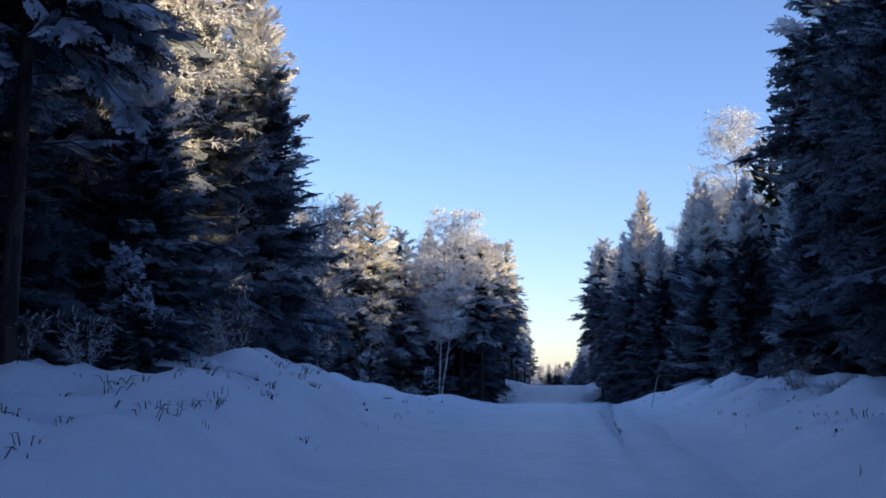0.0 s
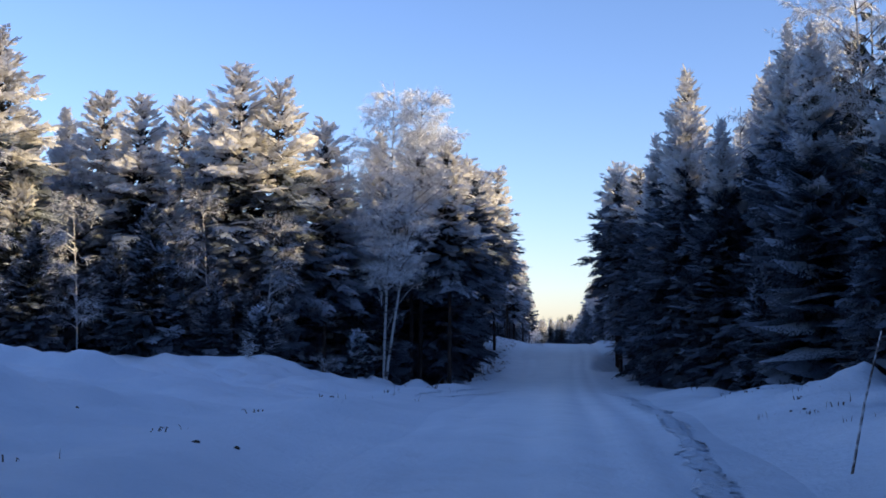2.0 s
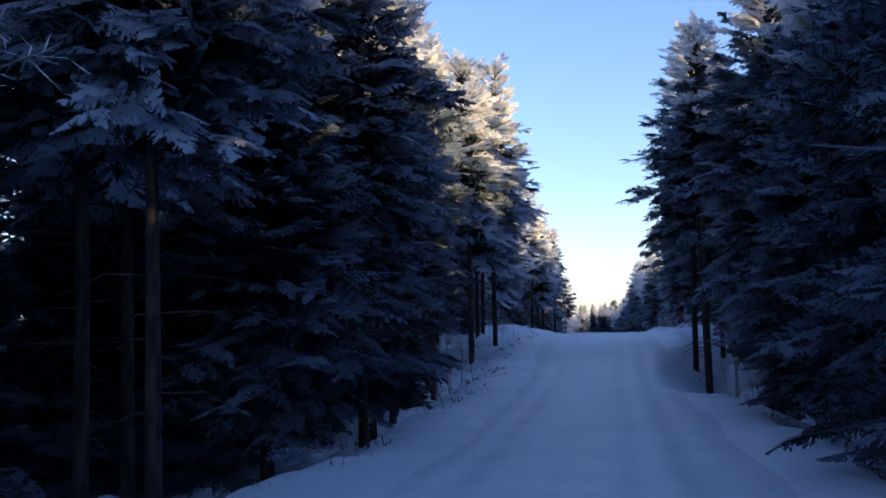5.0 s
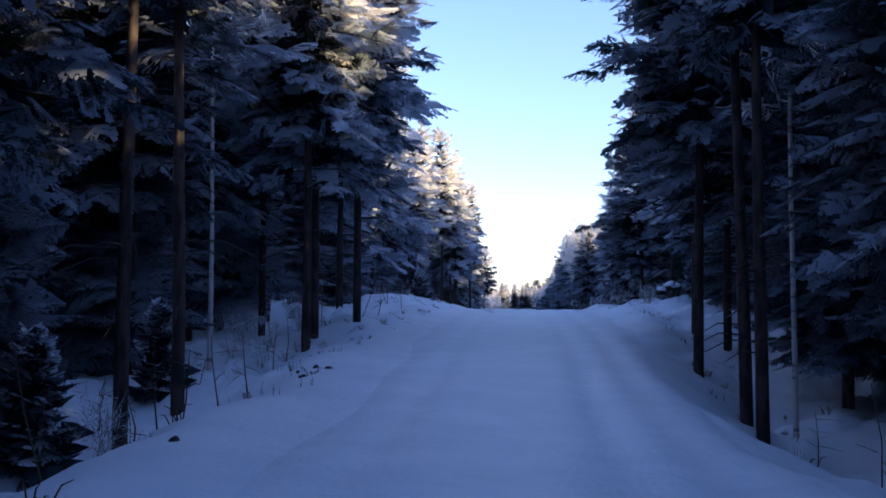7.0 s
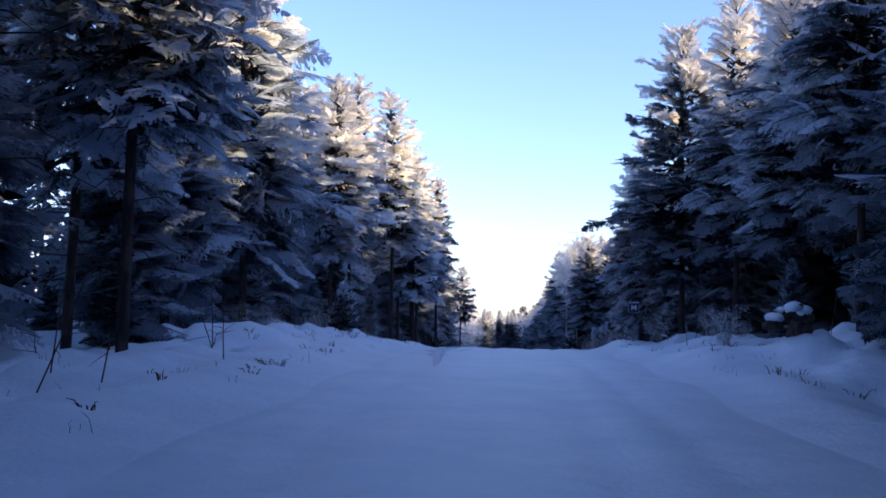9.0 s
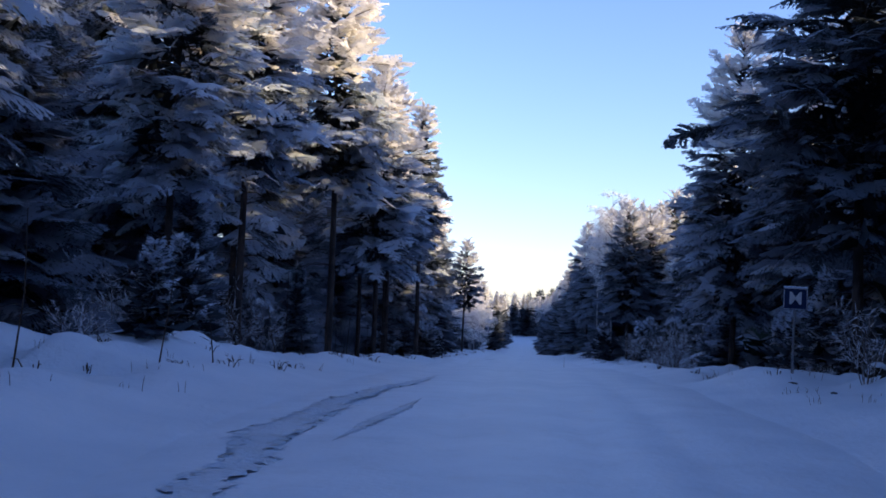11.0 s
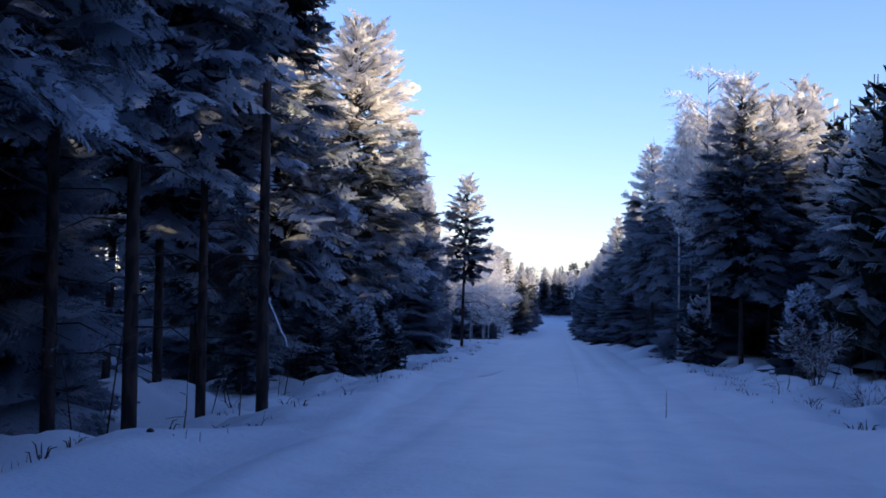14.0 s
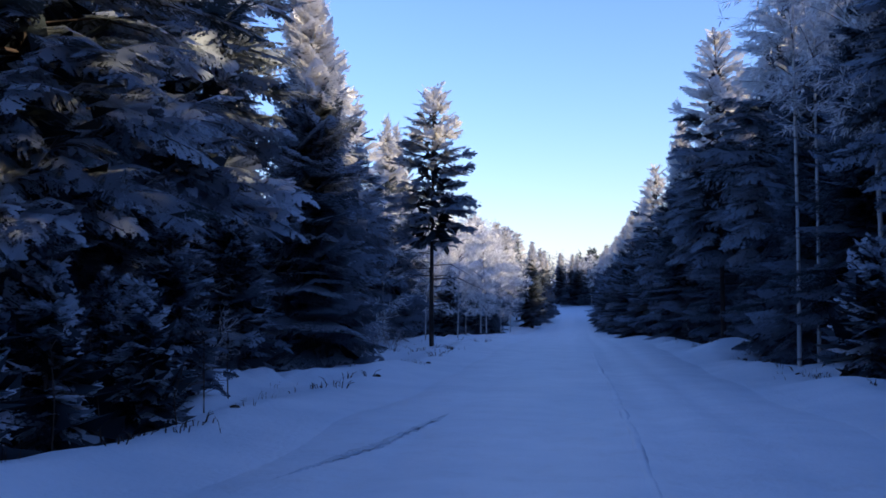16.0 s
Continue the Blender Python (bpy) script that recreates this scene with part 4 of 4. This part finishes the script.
def far_woods():
    """The woods further in, too many to count."""
    rng = np.random.RandomState(9)
    pieces = []
    spots = []
    for side in (-1, 1):
        for x0, dx in ((9.4, 2.5), (11.6, 2.6), (14.0, 2.8), (16.8, 3.2), (20.0, 3.6), (24, 4.2), (29, 5), (36, 6)) if side < 0 else ((9.2, 2.1), (11.2, 2.1), (13.2, 2.1), (15.2, 2.3), (18, 2.6), (21, 3.0), (25, 3.4), (30, 3.6)):
            y = -30.0
            while y < 420:
                spots.append((side * (x0 + 2.4 * float(ease((y - 85) / 20)) + rng.uniform(-1, 1)), y))
                y += dx * rng.uniform(0.7, 1.3)
    for side in (-1, 1):
        for x0 in np.arange(44, 100, 6.0):
            for y in np.arange(-30, 420, 6.0):
                spots.append((side * (x0 + rng.uniform(-2, 2)), y + rng.uniform(-2, 2)))
    for y in np.arange(408, 450, 4.0):
        for x in np.arange(-14, 14.1, 3.4):
            spots.append((x + rng.uniform(-1, 1), y + rng.uniform(-1, 1)))
    for x, y in spots:
        if cleared(x, y) or (0 < x < 11.5 and 169 < y < 199) or (-29 < x < 0 and 66 < y < 81):
            continue
        # right woods raised and thickened for shade; a lowered unseen strip lets sun through
        h, z0 = tree_height(y) * ((1.0 if 175 < y < 235 else 1.07) if x > 0 else 1.0) * rng.uniform(0.88, 1.04) * (0.67 if x > 0 and 31.2 < y + 0.36 * (x - 7) < 33.9 else 1), float(ground_z(x, y))
        n = 26 if abs(x) > 41 else 170 if 0 < x < 15 else 120 if x > 0 else 150 if abs(x) < 20 else 110
        edge = x < 0 and (69 < y < 83 or 30 < y < 46 or (x > -16.5 and 84 < y < 240))        # the edge of the woods round the clearing
        n = (230 if y < 84 else 190) if edge else n
        q = rng.uniform(0, 1, n) ** 1.15
        a, r = rng.uniform(0, 6.28, n), (2.0 if abs(x) < 14 else 1.7) * (1 - q) ** (0.6 if x > 0 else 0.8)
        base = np.stack([x + np.cos(a) * r * 0.25, y + np.sin(a) * r * 0.25, z0 + 0.2 + q * (h - 0.5)], -1)
        way = np.stack([np.cos(a), np.sin(a), rng.uniform(-0.5, 0.15, n) + 0.5 * q], -1)
        if edge:
            base += way * (r * rng.uniform(0, 0.7, n))[:, None]
            r = 0.35 * r
        pieces.append(blades(base, way, 0.25 + r * rng.uniform(0.6, 1.1, n), ((0.16 if y < 84 else 0.22) if edge else 0.72 if x > 0 or x < -41 else 0.36) * (1.2 - q), 0.4, rng))
        pieces.append(tube([(x, y, z0 - 0.3), (x, y, z0 + h)], [0.09, 0.02], 4))
    v, f = gather(pieces)
    me = mesh_from("far_woods", v, f, FOREST, False)
    me.materials.append(SPRUCE)
    me.polygons.foreach_set("material_index", [int(v[q[0]][0] < 0) for q in f])
    return me


me = far_woods()
tagged(new("far_woods", me), "dense dark frosted spruce and pine woods behind the roadside trees", "woods", kind="stuff")


# ---- tracks churned by wheels ----
def track(points, width, mat=None, rise=0.55):
    rng = np.random.RandomState(len(points) + int(points[0][1]))
    px, py = np.array(points, float).T
    y = np.arange(py[0], py[-1], 0.12)
    x = np.interp(y, py, px)
    x = np.convolve(np.pad(x, 12, mode="edge"), np.ones(25) / 25, "valid")
    rows = []
    fade = np.clip(np.minimum(y - y[0], y[-1] - y) / (0.3 * (y[-1] - y[0])), 0.02, 1) ** 0.7
    fade = fade * (0.75 + 0.5 * np.convolve(rng.rand(len(y) + 30), np.ones(31) / 31, "valid"))
    for k in np.linspace(-1, 1, 6):
        ragged = np.convolve(rng.randn(len(y) + 8), np.ones(9) / 3.0, "valid")
        xx = x + k * width * fade * (1 + 0.34 * ragged) * 0.5
        base = np.maximum(ground_z(xx, y) - 0.004, np.where(np.abs(xx) < half_width(y) - 0.05, road_surface(xx, y), -99))
        rows.append(np.stack([xx, y, base + (1 - k * k) * rise * fade * (0.012 + 0.045 * rng.rand(len(y)) ** 2) - 0.02 * (abs(k) == 1)], -1))
    v = np.stack(rows, 1)
    n = 6
    i, j = np.meshgrid(np.arange(n - 1), np.arange(len(y) - 1))
    a = (j * n + i).ravel()
    me = mesh_from("tyre_track", v.reshape(-1, 3), np.stack([a, a + 1, a + 1 + n, a + n], -1), mat or RUT_SNOW)
    me.attributes.new("across", "FLOAT", "POINT").data.foreach_set("value", np.tile(np.linspace(-1, 1, n), len(y)).astype(np.float32))
    return tagged(new("tyre_track", me), "ridge of churned dirty snow along a wheel track", "track", kind="structure")


track([(1.0, 36), (1.2, 46), (1.45, 52), (1.57, 56), (1.66, 62), (1.6, 67), (1.27, 72)], 0.42)
track([(-3.12, 61.5), (-3.05, 63.0), (-2.98, 64.2), (-2.96, 66.2)], 0.22, rise=0.8)
track([(-2.98, 67.2), (-2.81, 69.3), (-2.65, 70.7), (-2.37, 73.4)], 0.15, rise=1.0)
track([(-2.80, 62.2), (-2.71, 64.2), (-2.40, 65.4), (-2.19, 67.5), (-1.93, 69.7), (-1.54, 72.1)], 0.16, rise=0.5)
track([(-1.5, 132), (-1.95, 139), (-2.2, 142.4), (-2.12, 145), (-1.85, 148.2), (-1.7, 154)], 0.62)
track([(-1.6, 141.5), (-1.42, 143.3), (-1.2, 146)], 0.22)
track([(0.4, 186), (0.5, 197), (0.52, 205), (0.35, 222)], 0.14, ROAD_SNOW, 0.4)
track([(-2.6, 193.2), (-2.25, 194.5), (-1.88, 197.3), (-1.75, 199)], 0.2)


# ---- small growth on the banks ----
def shrub_mesh(h, r, n, seed):
    rng = np.random.RandomState(seed)
    pieces, B, W, L = [], [], [], []
    for k in range(n):
        a, ln = rng.uniform(0, 6.28), h * rng.uniform(0.5, 1.0)
        o, s = np.array([math.cos(a), math.sin(a), 0]), np.linspace(0, 1, 5)
        p = o * (0.06 + r * s ** 1.4 * rng.uniform(0.4, 1))[:, None] + np.array([0, 0, 1.0]) * (s * ln - 0.12 * (s == 0))[:, None]
        p[1:, :2] += rng.randn(4, 2) * 0.04 * h
        pieces.append(tube(p, [0.009, 0.008, 0.006, 0.004, 0.002], 3))
        for u in rng.uniform(0.3, 1, 9):
            c = np.array([np.interp(u, s, p[:, i]) for i in range(3)])
            d = o * 0.6 + rng.randn(3) * 0.6 + (0, 0, 0.3)
            for g in range(3):
                B.append(c + d * 0.06 * g), W.append(d + rng.randn(3) * 0.5), L.append(h * rng.uniform(0.10, 0.24))
    L = np.array(L)
    v, f = blades(np.array(B), np.array(W), L, 0.005 + 0.005 * rng.rand(len(L)), 0.3, rng)
    return twiggy("shrub", gather(pieces), (v, f), TWIG, THIN_RIME)


SHRUBS = [shrub_mesh(1.3, 0.7, 16, 51), shrub_mesh(1.6, 0.5, 12, 52), shrub_mesh(0.8, 0.5, 12, 53)]


def shrub(x, y, size):
    root = new("shrub", random.choice(SHRUBS))
    root.matrix_world = Matrix.LocRotScale((x, y, float(ground_z(x, y)) - 0.02), Euler((0, 0, random.uniform(0, 6.28))), (size,) * 3)
    tagged(root, "leafless shrub white with rime on the snowy bank", "shrub", "shrubs on the banks")


rng = np.random.RandomState(77)
for x0, x1, y0, y1, n, lo, hi in ((5.4, 9.5, 175, 193, 20, 0.8, 1.5), (-8.2, -6.4, 107, 124, 7, 0.5, 1.0), (-7.6, -5.8, 203, 222, 8, 0.8, 1.4), (5.2, 7.6, 138, 156, 8, 0.5, 1.0), (-6.5, -4.6, 27, 45, 8, 0.4, 0.7),
                                  (4.2, 5.6, 30, 56, 6, 0.4, 0.7), (-8.6, -6.4, 134, 160, 7, 0.6, 1.1), (5.2, 6.6, 218, 240, 6, 0.8, 1.3), (-14, -6.5, 68, 73, 6, 0.3, 0.55), (-6.4, -4.1, 101, 119, 8, 0.3, 0.5), (-5.4, -4.2, 84, 100, 5, 0.5, 0.8)):
    for k in range(n):
        shrub(rng.uniform(x0, x1), rng.uniform(y0, y1), rng.uniform(lo, hi))


def litter(count, seed):
    """Dry stems, grass and broken twigs that stick out of the snow on both banks."""
    rng = np.random.RandomState(seed)
    pieces = []
    for k in range(count):
        side = rng.choice([-1, 1])
        y = rng.uniform(30, 235)
        x = side * (float(half_width(y)) + 0.5 + abs(rng.randn()) * 1.4 + (rng.uniform(0, 4) if rng.rand() < 0.25 else 0))
        z, clump = float(ground_z(x, y)), rng.randint(1, 6)
        for g in range(clump):
            h = rng.uniform(0.03, 0.13) * (1.8 if rng.rand() < 0.08 else 1) * (0.55 if y < 60 else 1)
            q = np.array([x + rng.randn() * 0.08, y + rng.randn() * 0.08, z - 0.06])
            lean = rng.randn(2) * 0.35
            if x < 0 and 48 < y < 75 and k % 4:
                continue
            pieces.append(tube([q, q + (lean[0] * h * 0.4, lean[1] * h * 0.4, h * 0.6 + 0.06), q + (lean[0] * h, lean[1] * h, h + 0.06)], [0.004, 0.003, 0.0015], 3))
    for k in range(420):       # darker tufts of heather and broken brushwood
        side = rng.choice([-1, 1])
        y = rng.uniform(33, 232)
        x = side * (float(half_width(y)) + 0.7 + abs(rng.randn()) * 1.3)
        z = float(ground_z(x, y))
        for g in range(rng.randint(3, 9)):
            h, a, lean = rng.uniform(0.04, 0.18) * (0.5 if y < 60 else 1), rng.uniform(0, 6.28), rng.uniform(0.2, 1.3)
            o = np.array([math.cos(a), math.sin(a), 0])
            q = np.array([x, y, z - 0.04]) + o * rng.uniform(0, 0.12)
            if x < 0 and 48 < y < 75 and k % 5:
                continue
            pieces.append(tube([q, q + o * h * lean * 0.5 + (0, 0, h * 0.6 + 0.04), q + o * h * lean + (0, 0, h)], [0.009, 0.007, 0.003], 3))
    for k in range(190):       # more of them on the first bank
        left = rng.rand() < 0.72
        y = rng.uniform(27, 42)
        x = -rng.uniform(3.7, 6.4) if left else rng.uniform(3.6, 6.2)
        z = float(ground_z(x, y))
        for g in range(rng.randint(3, 8)):
            h, a, lean = rng.uniform(0.03, 0.15), rng.uniform(0, 6.28), rng.uniform(0.3, 1.6)
            o = np.array([math.cos(a), math.sin(a), 0])
            q = np.array([x, y, z - 0.04]) + o * rng.uniform(0, 0.15)
            pieces.append(tube([q, q + o * h * lean * 0.5 + (0, 0, h * 0.6 + 0.03), q + o * h * lean + (0, 0, h * 0.8)], [0.006, 0.005, 0.002], 3))
    for k in range(170):       # thin dead saplings between the trunks
        side = -1 if rng.rand() < 0.7 else 1
        y = rng.uniform(84, 205)
        x = side * (float(half_width(y)) + rng.uniform(1.6, 6.0))
        z, h, lean = float(ground_z(x, y)), rng.uniform(0.4, 1.9), rng.randn(2) * 0.12
        q = np.array([x, y, z - 0.05])
        tip = q + (lean[0] * h, lean[1] * h, h)
        pieces.append(tube([q, (q + tip) / 2 + rng.randn(3) * 0.03, tip], [0.012, 0.009, 0.004], 4))
        for g in range(rng.randint(2, 7)):
            c = q + (tip - q) * rng.uniform(0.3, 0.95)
            d = rng.randn(3) * (1, 1, 0.4) + (0, 0, 0.25)
            pieces.append(tube([c, c + d * 0.12, c + d * 0.12 * 2 + (0, 0, -0.02)], [0.006, 0.005, 0.003], 3))
    v, f = gather(pieces)
    return mesh_from("dry_stems", v, f, GRASS)


tagged(new("dry_stems", litter(700, 61)), "dry grass stems and thin twigs sticking out of the snow", "grass", kind="stuff")


def clod_mesh(seed, r):
    bm = bmesh.new()
    bmesh.ops.create_icosphere(bm, subdivisions=2, radius=r)
    for v in bm.verts:
        v.co *= 1 + 0.35 * noise.noise(v.co * (3.2 / r * 0.3) + Vector((seed, 0, 0)))
        v.co.z *= 0.55
    me = bpy.data.meshes.new("clod")
    bm.to_mesh(me)
    bm.free()
    me.polygons.foreach_set("use_smooth", [True] * len(me.polygons))
    return me


EARTH, nt, b = material("frozen_earth_and_moss", 0.95)
nt.links.new(ramp(nt, noise_node(nt, 9.0, 5).outputs[0], [(0.4, (0.02, 0.018, 0.015)), (0.65, (0.07, 0.06, 0.045))]).outputs[0], b.inputs["Base Color"])
bump(nt, b, noise_node(nt, 25.0, 4).outputs[0], 0.8, 0.03)
CLODS = [clod_mesh(k, 0.10) for k in range(3)]
for me in CLODS:
    me.materials.append(EARTH)
rng = np.random.RandomState(15)
for k in range(70):
    side = rng.choice([-1, 1])
    y = rng.uniform(33, 225)
    x = side * (float(half_width(y)) + 0.6 + abs(rng.randn()) * 1.2)
    ob = new("earth_clod", CLODS[k % 3])
    ob.matrix_world = Matrix.LocRotScale((x, y, float(ground_z(x, y))), Euler((0, 0, rng.uniform(0, 6.28))), [(0.55 if y < 75 else 1.0) * rng.uniform(*span) for span in ((0.3, 0.9), (0.3, 0.7), (0.4, 0.9))])
    tagged(ob, "dark clod of frozen earth showing through the snow", "clod", "clods on the banks")


# ---- single things by the road ----
STEEL, nt, b = material("grey_galvanised_steel", 0.5)
b.inputs["Metallic"].default_value = 0.8
nt.links.new(ramp(nt, noise_node(nt, 20.0).outputs[0], [(0.3, (0.16, 0.16, 0.17)), (0.7, (0.26, 0.26, 0.27))]).outputs[0], b.inputs["Base Color"])
SIGN_BLUE, nt, b = material("dark_blue_sign_face", 0.75)
b.inputs["Specular IOR Level"].default_value = 0.2
nt.links.new(ramp(nt, noise_node(nt, 12.0).outputs[0], [(0.3, (0.007, 0.014, 0.05)), (0.7, (0.011, 0.022, 0.07))]).outputs[0], b.inputs["Base Color"])
SIGN_WHITE, nt, b = material("white_sign_paint", 0.5)
nt.links.new(ramp(nt, noise_node(nt, 15.0).outputs[0], [(0.3, (0.40, 0.41, 0.42)), (0.7, (0.55, 0.55, 0.56))]).outputs[0], b.inputs["Base Color"])


def box_mesh(name, pieces, mat, bevel=0.003):
    bm = bmesh.new()
    for (cx, cy, cz), (sx, sy, sz) in pieces:
        g = bmesh.ops.create_cube(bm, size=1, matrix=Matrix.LocRotScale((cx, cy, cz), None, (sx, sy, sz)))
    if bevel:
        bmesh.ops.bevel(bm, geom=bm.edges[:], offset=bevel, segments=1, affect="EDGES")
    me = bpy.data.meshes.new(name)
    bm.to_mesh(me)
    bm.free()
    me.materials.append(mat)
    return me


def meeting_place_sign(x, y):
    root = new("road_sign")
    root.matrix_world = pose(x, y, float(ground_z(x, y)) - 0.42, 0, 1.0, -4)
    v, f = tube([(0, 0, -0.4), (0, 0, 0.9), (0, 0, 1.86)], [0.024, 0.024, 0.024], 10)
    part("pole", mesh_from("sign_pole", v, f, STEEL), root, "dark grey steel pole")
    plate = part("plate", box_mesh("sign_plate", [((0, -0.036, 1.68), (0.40, 0.012, 0.375))], SIGN_BLUE), root, "square dark blue plate")
    e = 0.010
    part("border", box_mesh("sign_border", [((0, -0.045, 1.68 + 0.174), (0.39, 0.006, e)), ((0, -0.045, 1.68 - 0.174), (0.39, 0.006, e)), ((-0.188, -0.045, 1.68), (e, 0.006, 0.33)), ((0.188, -0.045, 1.68), (e, 0.006, 0.33))], SIGN_WHITE, 0.001), plate, "white border line")
    part("snow_cap", box_mesh("sign_snow", [((0, -0.036, 1.878), (0.40, 0.032, 0.026))], SNOW, 0.010), plate, "strip of snow on the top edge")
    cu = bpy.data.curves.new("letter", "FONT")
    cu.body, cu.size, cu.align_x, cu.align_y, cu.extrude, cu.offset = "M", 0.30, "CENTER", "CENTER", 0.001, 0.002
    tmp = new("letter_shape", cu)
    bpy.context.view_layer.update()
    me = bpy.data.meshes.new_from_object(tmp.evaluated_get(bpy.context.evaluated_depsgraph_get()))
    bpy.data.objects.remove(tmp)
    me.transform(pose(0, -0.047, 1.68, 90, 0, 0))
    me.materials.clear()
    me.materials.append(SIGN_WHITE)
    part("letter", me, plate, "white letter M")
    tagged(root, "square blue meeting-place sign with a white letter M on a pole", "road sign")


meeting_place_sign(4.56, 150.8)


def marker_stick(x, y, h, lean_x, lean_y):
    z = float(ground_z(x, y))
    v, f = tube([(0, 0, -0.2), (lean_x * 0.5, lean_y * 0.5, h * 0.5), (lean_x, lean_y, h)], [0.013, 0.011, 0.007], 6)
    ob = new("snow_marker", mesh_from("snow_marker", v, f, TWIG))
    ob.matrix_world = pose(x, y, z)
    tagged(ob, "thin wooden snow marker stick leaning beside the road", "marker stick", "snow markers")


marker_stick(2.45, 48.8, 1.25, 0.34, 0.1)
marker_stick(1.85, 183.0, 0.5, 0.01, 0.02)
marker_stick(5.0, 141.0, 1.0, -0.08, 0.02)


def log_thing(name, a, b, r0, r1, label, snowy=True):
    a, b = np.array(a, float), np.array(b, float)
    rng = np.random.RandomState(int(abs(a[1]) * 10))
    s = np.linspace(0, 1, 7)
    p = a + (b - a) * s[:, None] + rng.randn(7, 3) * 0.03
    v, f = tube(p, np.linspace(r0, r1, 7), 8)
    root = new(name)
    part("wood", mesh_from("log_wood", v, f, SPRUCE_BARK), root)
    if snowy:
        v, f = tube(p[1:] + (0, 0, r0 * 0.75), np.linspace(r0, r1, 6) * 1.1, 8)
        part("snow_cover", mesh_from("log_snow", v, f, SNOW), root, "snow lying along the top")
    return tagged(root, label, "log")


def on(x, y, dz=0.0):
    return (x, y, float(ground_z(x, y)) + dz)


log_thing("fallen_log", on(-13.4, 118.0, 0.3), on(-9.0, 116.6, 0.28), 0.10, 0.07, "fallen thin log under snow among the trees")
log_thing("snowy_log", on(-4.75, 34.4, 0.01), on(-4.1, 34.75, -0.10), 0.09, 0.08, "short fallen log under thick snow on the bank")
log_thing("leaning_log", on(6.8, 186.0, -0.05), on(11.2, 188.6, 1.7), 0.09, 0.035, "leaning fallen trunk covered with snow")
log_thing("broken_branch", on(-5.05, 181.8, 2.1), on(-4.45, 181.3, 0.9), 0.018, 0.008, "broken branch with rime hanging from a pine")


def stump(x, y, s):
    root = new("tree_stump")
    root.matrix_world = Matrix.LocRotScale(on(x, y, -0.05), None, (s, s, s))
    rng = np.random.RandomState(int(y))
    v, f = tube([(0, 0, -0.1), (0, 0, 0.12), (0.02, 0, 0.30)], [0.24, 0.17, 0.14], 10)
    part("wood", mesh_from("stump_wood", v, f, SPRUCE_BARK), root)
    for k in range(8):
        dx, dy = rng.uniform(-0.5, 0.55), rng.uniform(-0.25, 0.25)
        top, size = 0.36 * math.exp(-dx * dx / 0.16) * rng.uniform(0.7, 1.1), rng.uniform(0.10, 0.17)
        lump = clod_mesh(20 + 3 * k, size)
        lump.materials.append(EARTH)
        lump.transform(pose(dx, dy, top, 25 * rng.randn(), 20 * rng.randn()))
        part("root_lump", lump, root, "dark frozen root with earth")
        cap = clod_mesh(40 + 3 * k, size * rng.uniform(0.9, 1.25))
        cap.materials.append(SNOW)
        cap.transform(pose(dx + rng.uniform(-0.05, 0.05), dy, top + size * 0.6, 12 * rng.randn(), 12 * rng.randn()))
        part("snow_cap", cap, root, "cushion of snow")
    tagged(root, "tree stump and roots capped with snow on the bank", "stump")


stump(6.15, 133.5, 1.4)
stump(5.70, 149.4, 0.7)
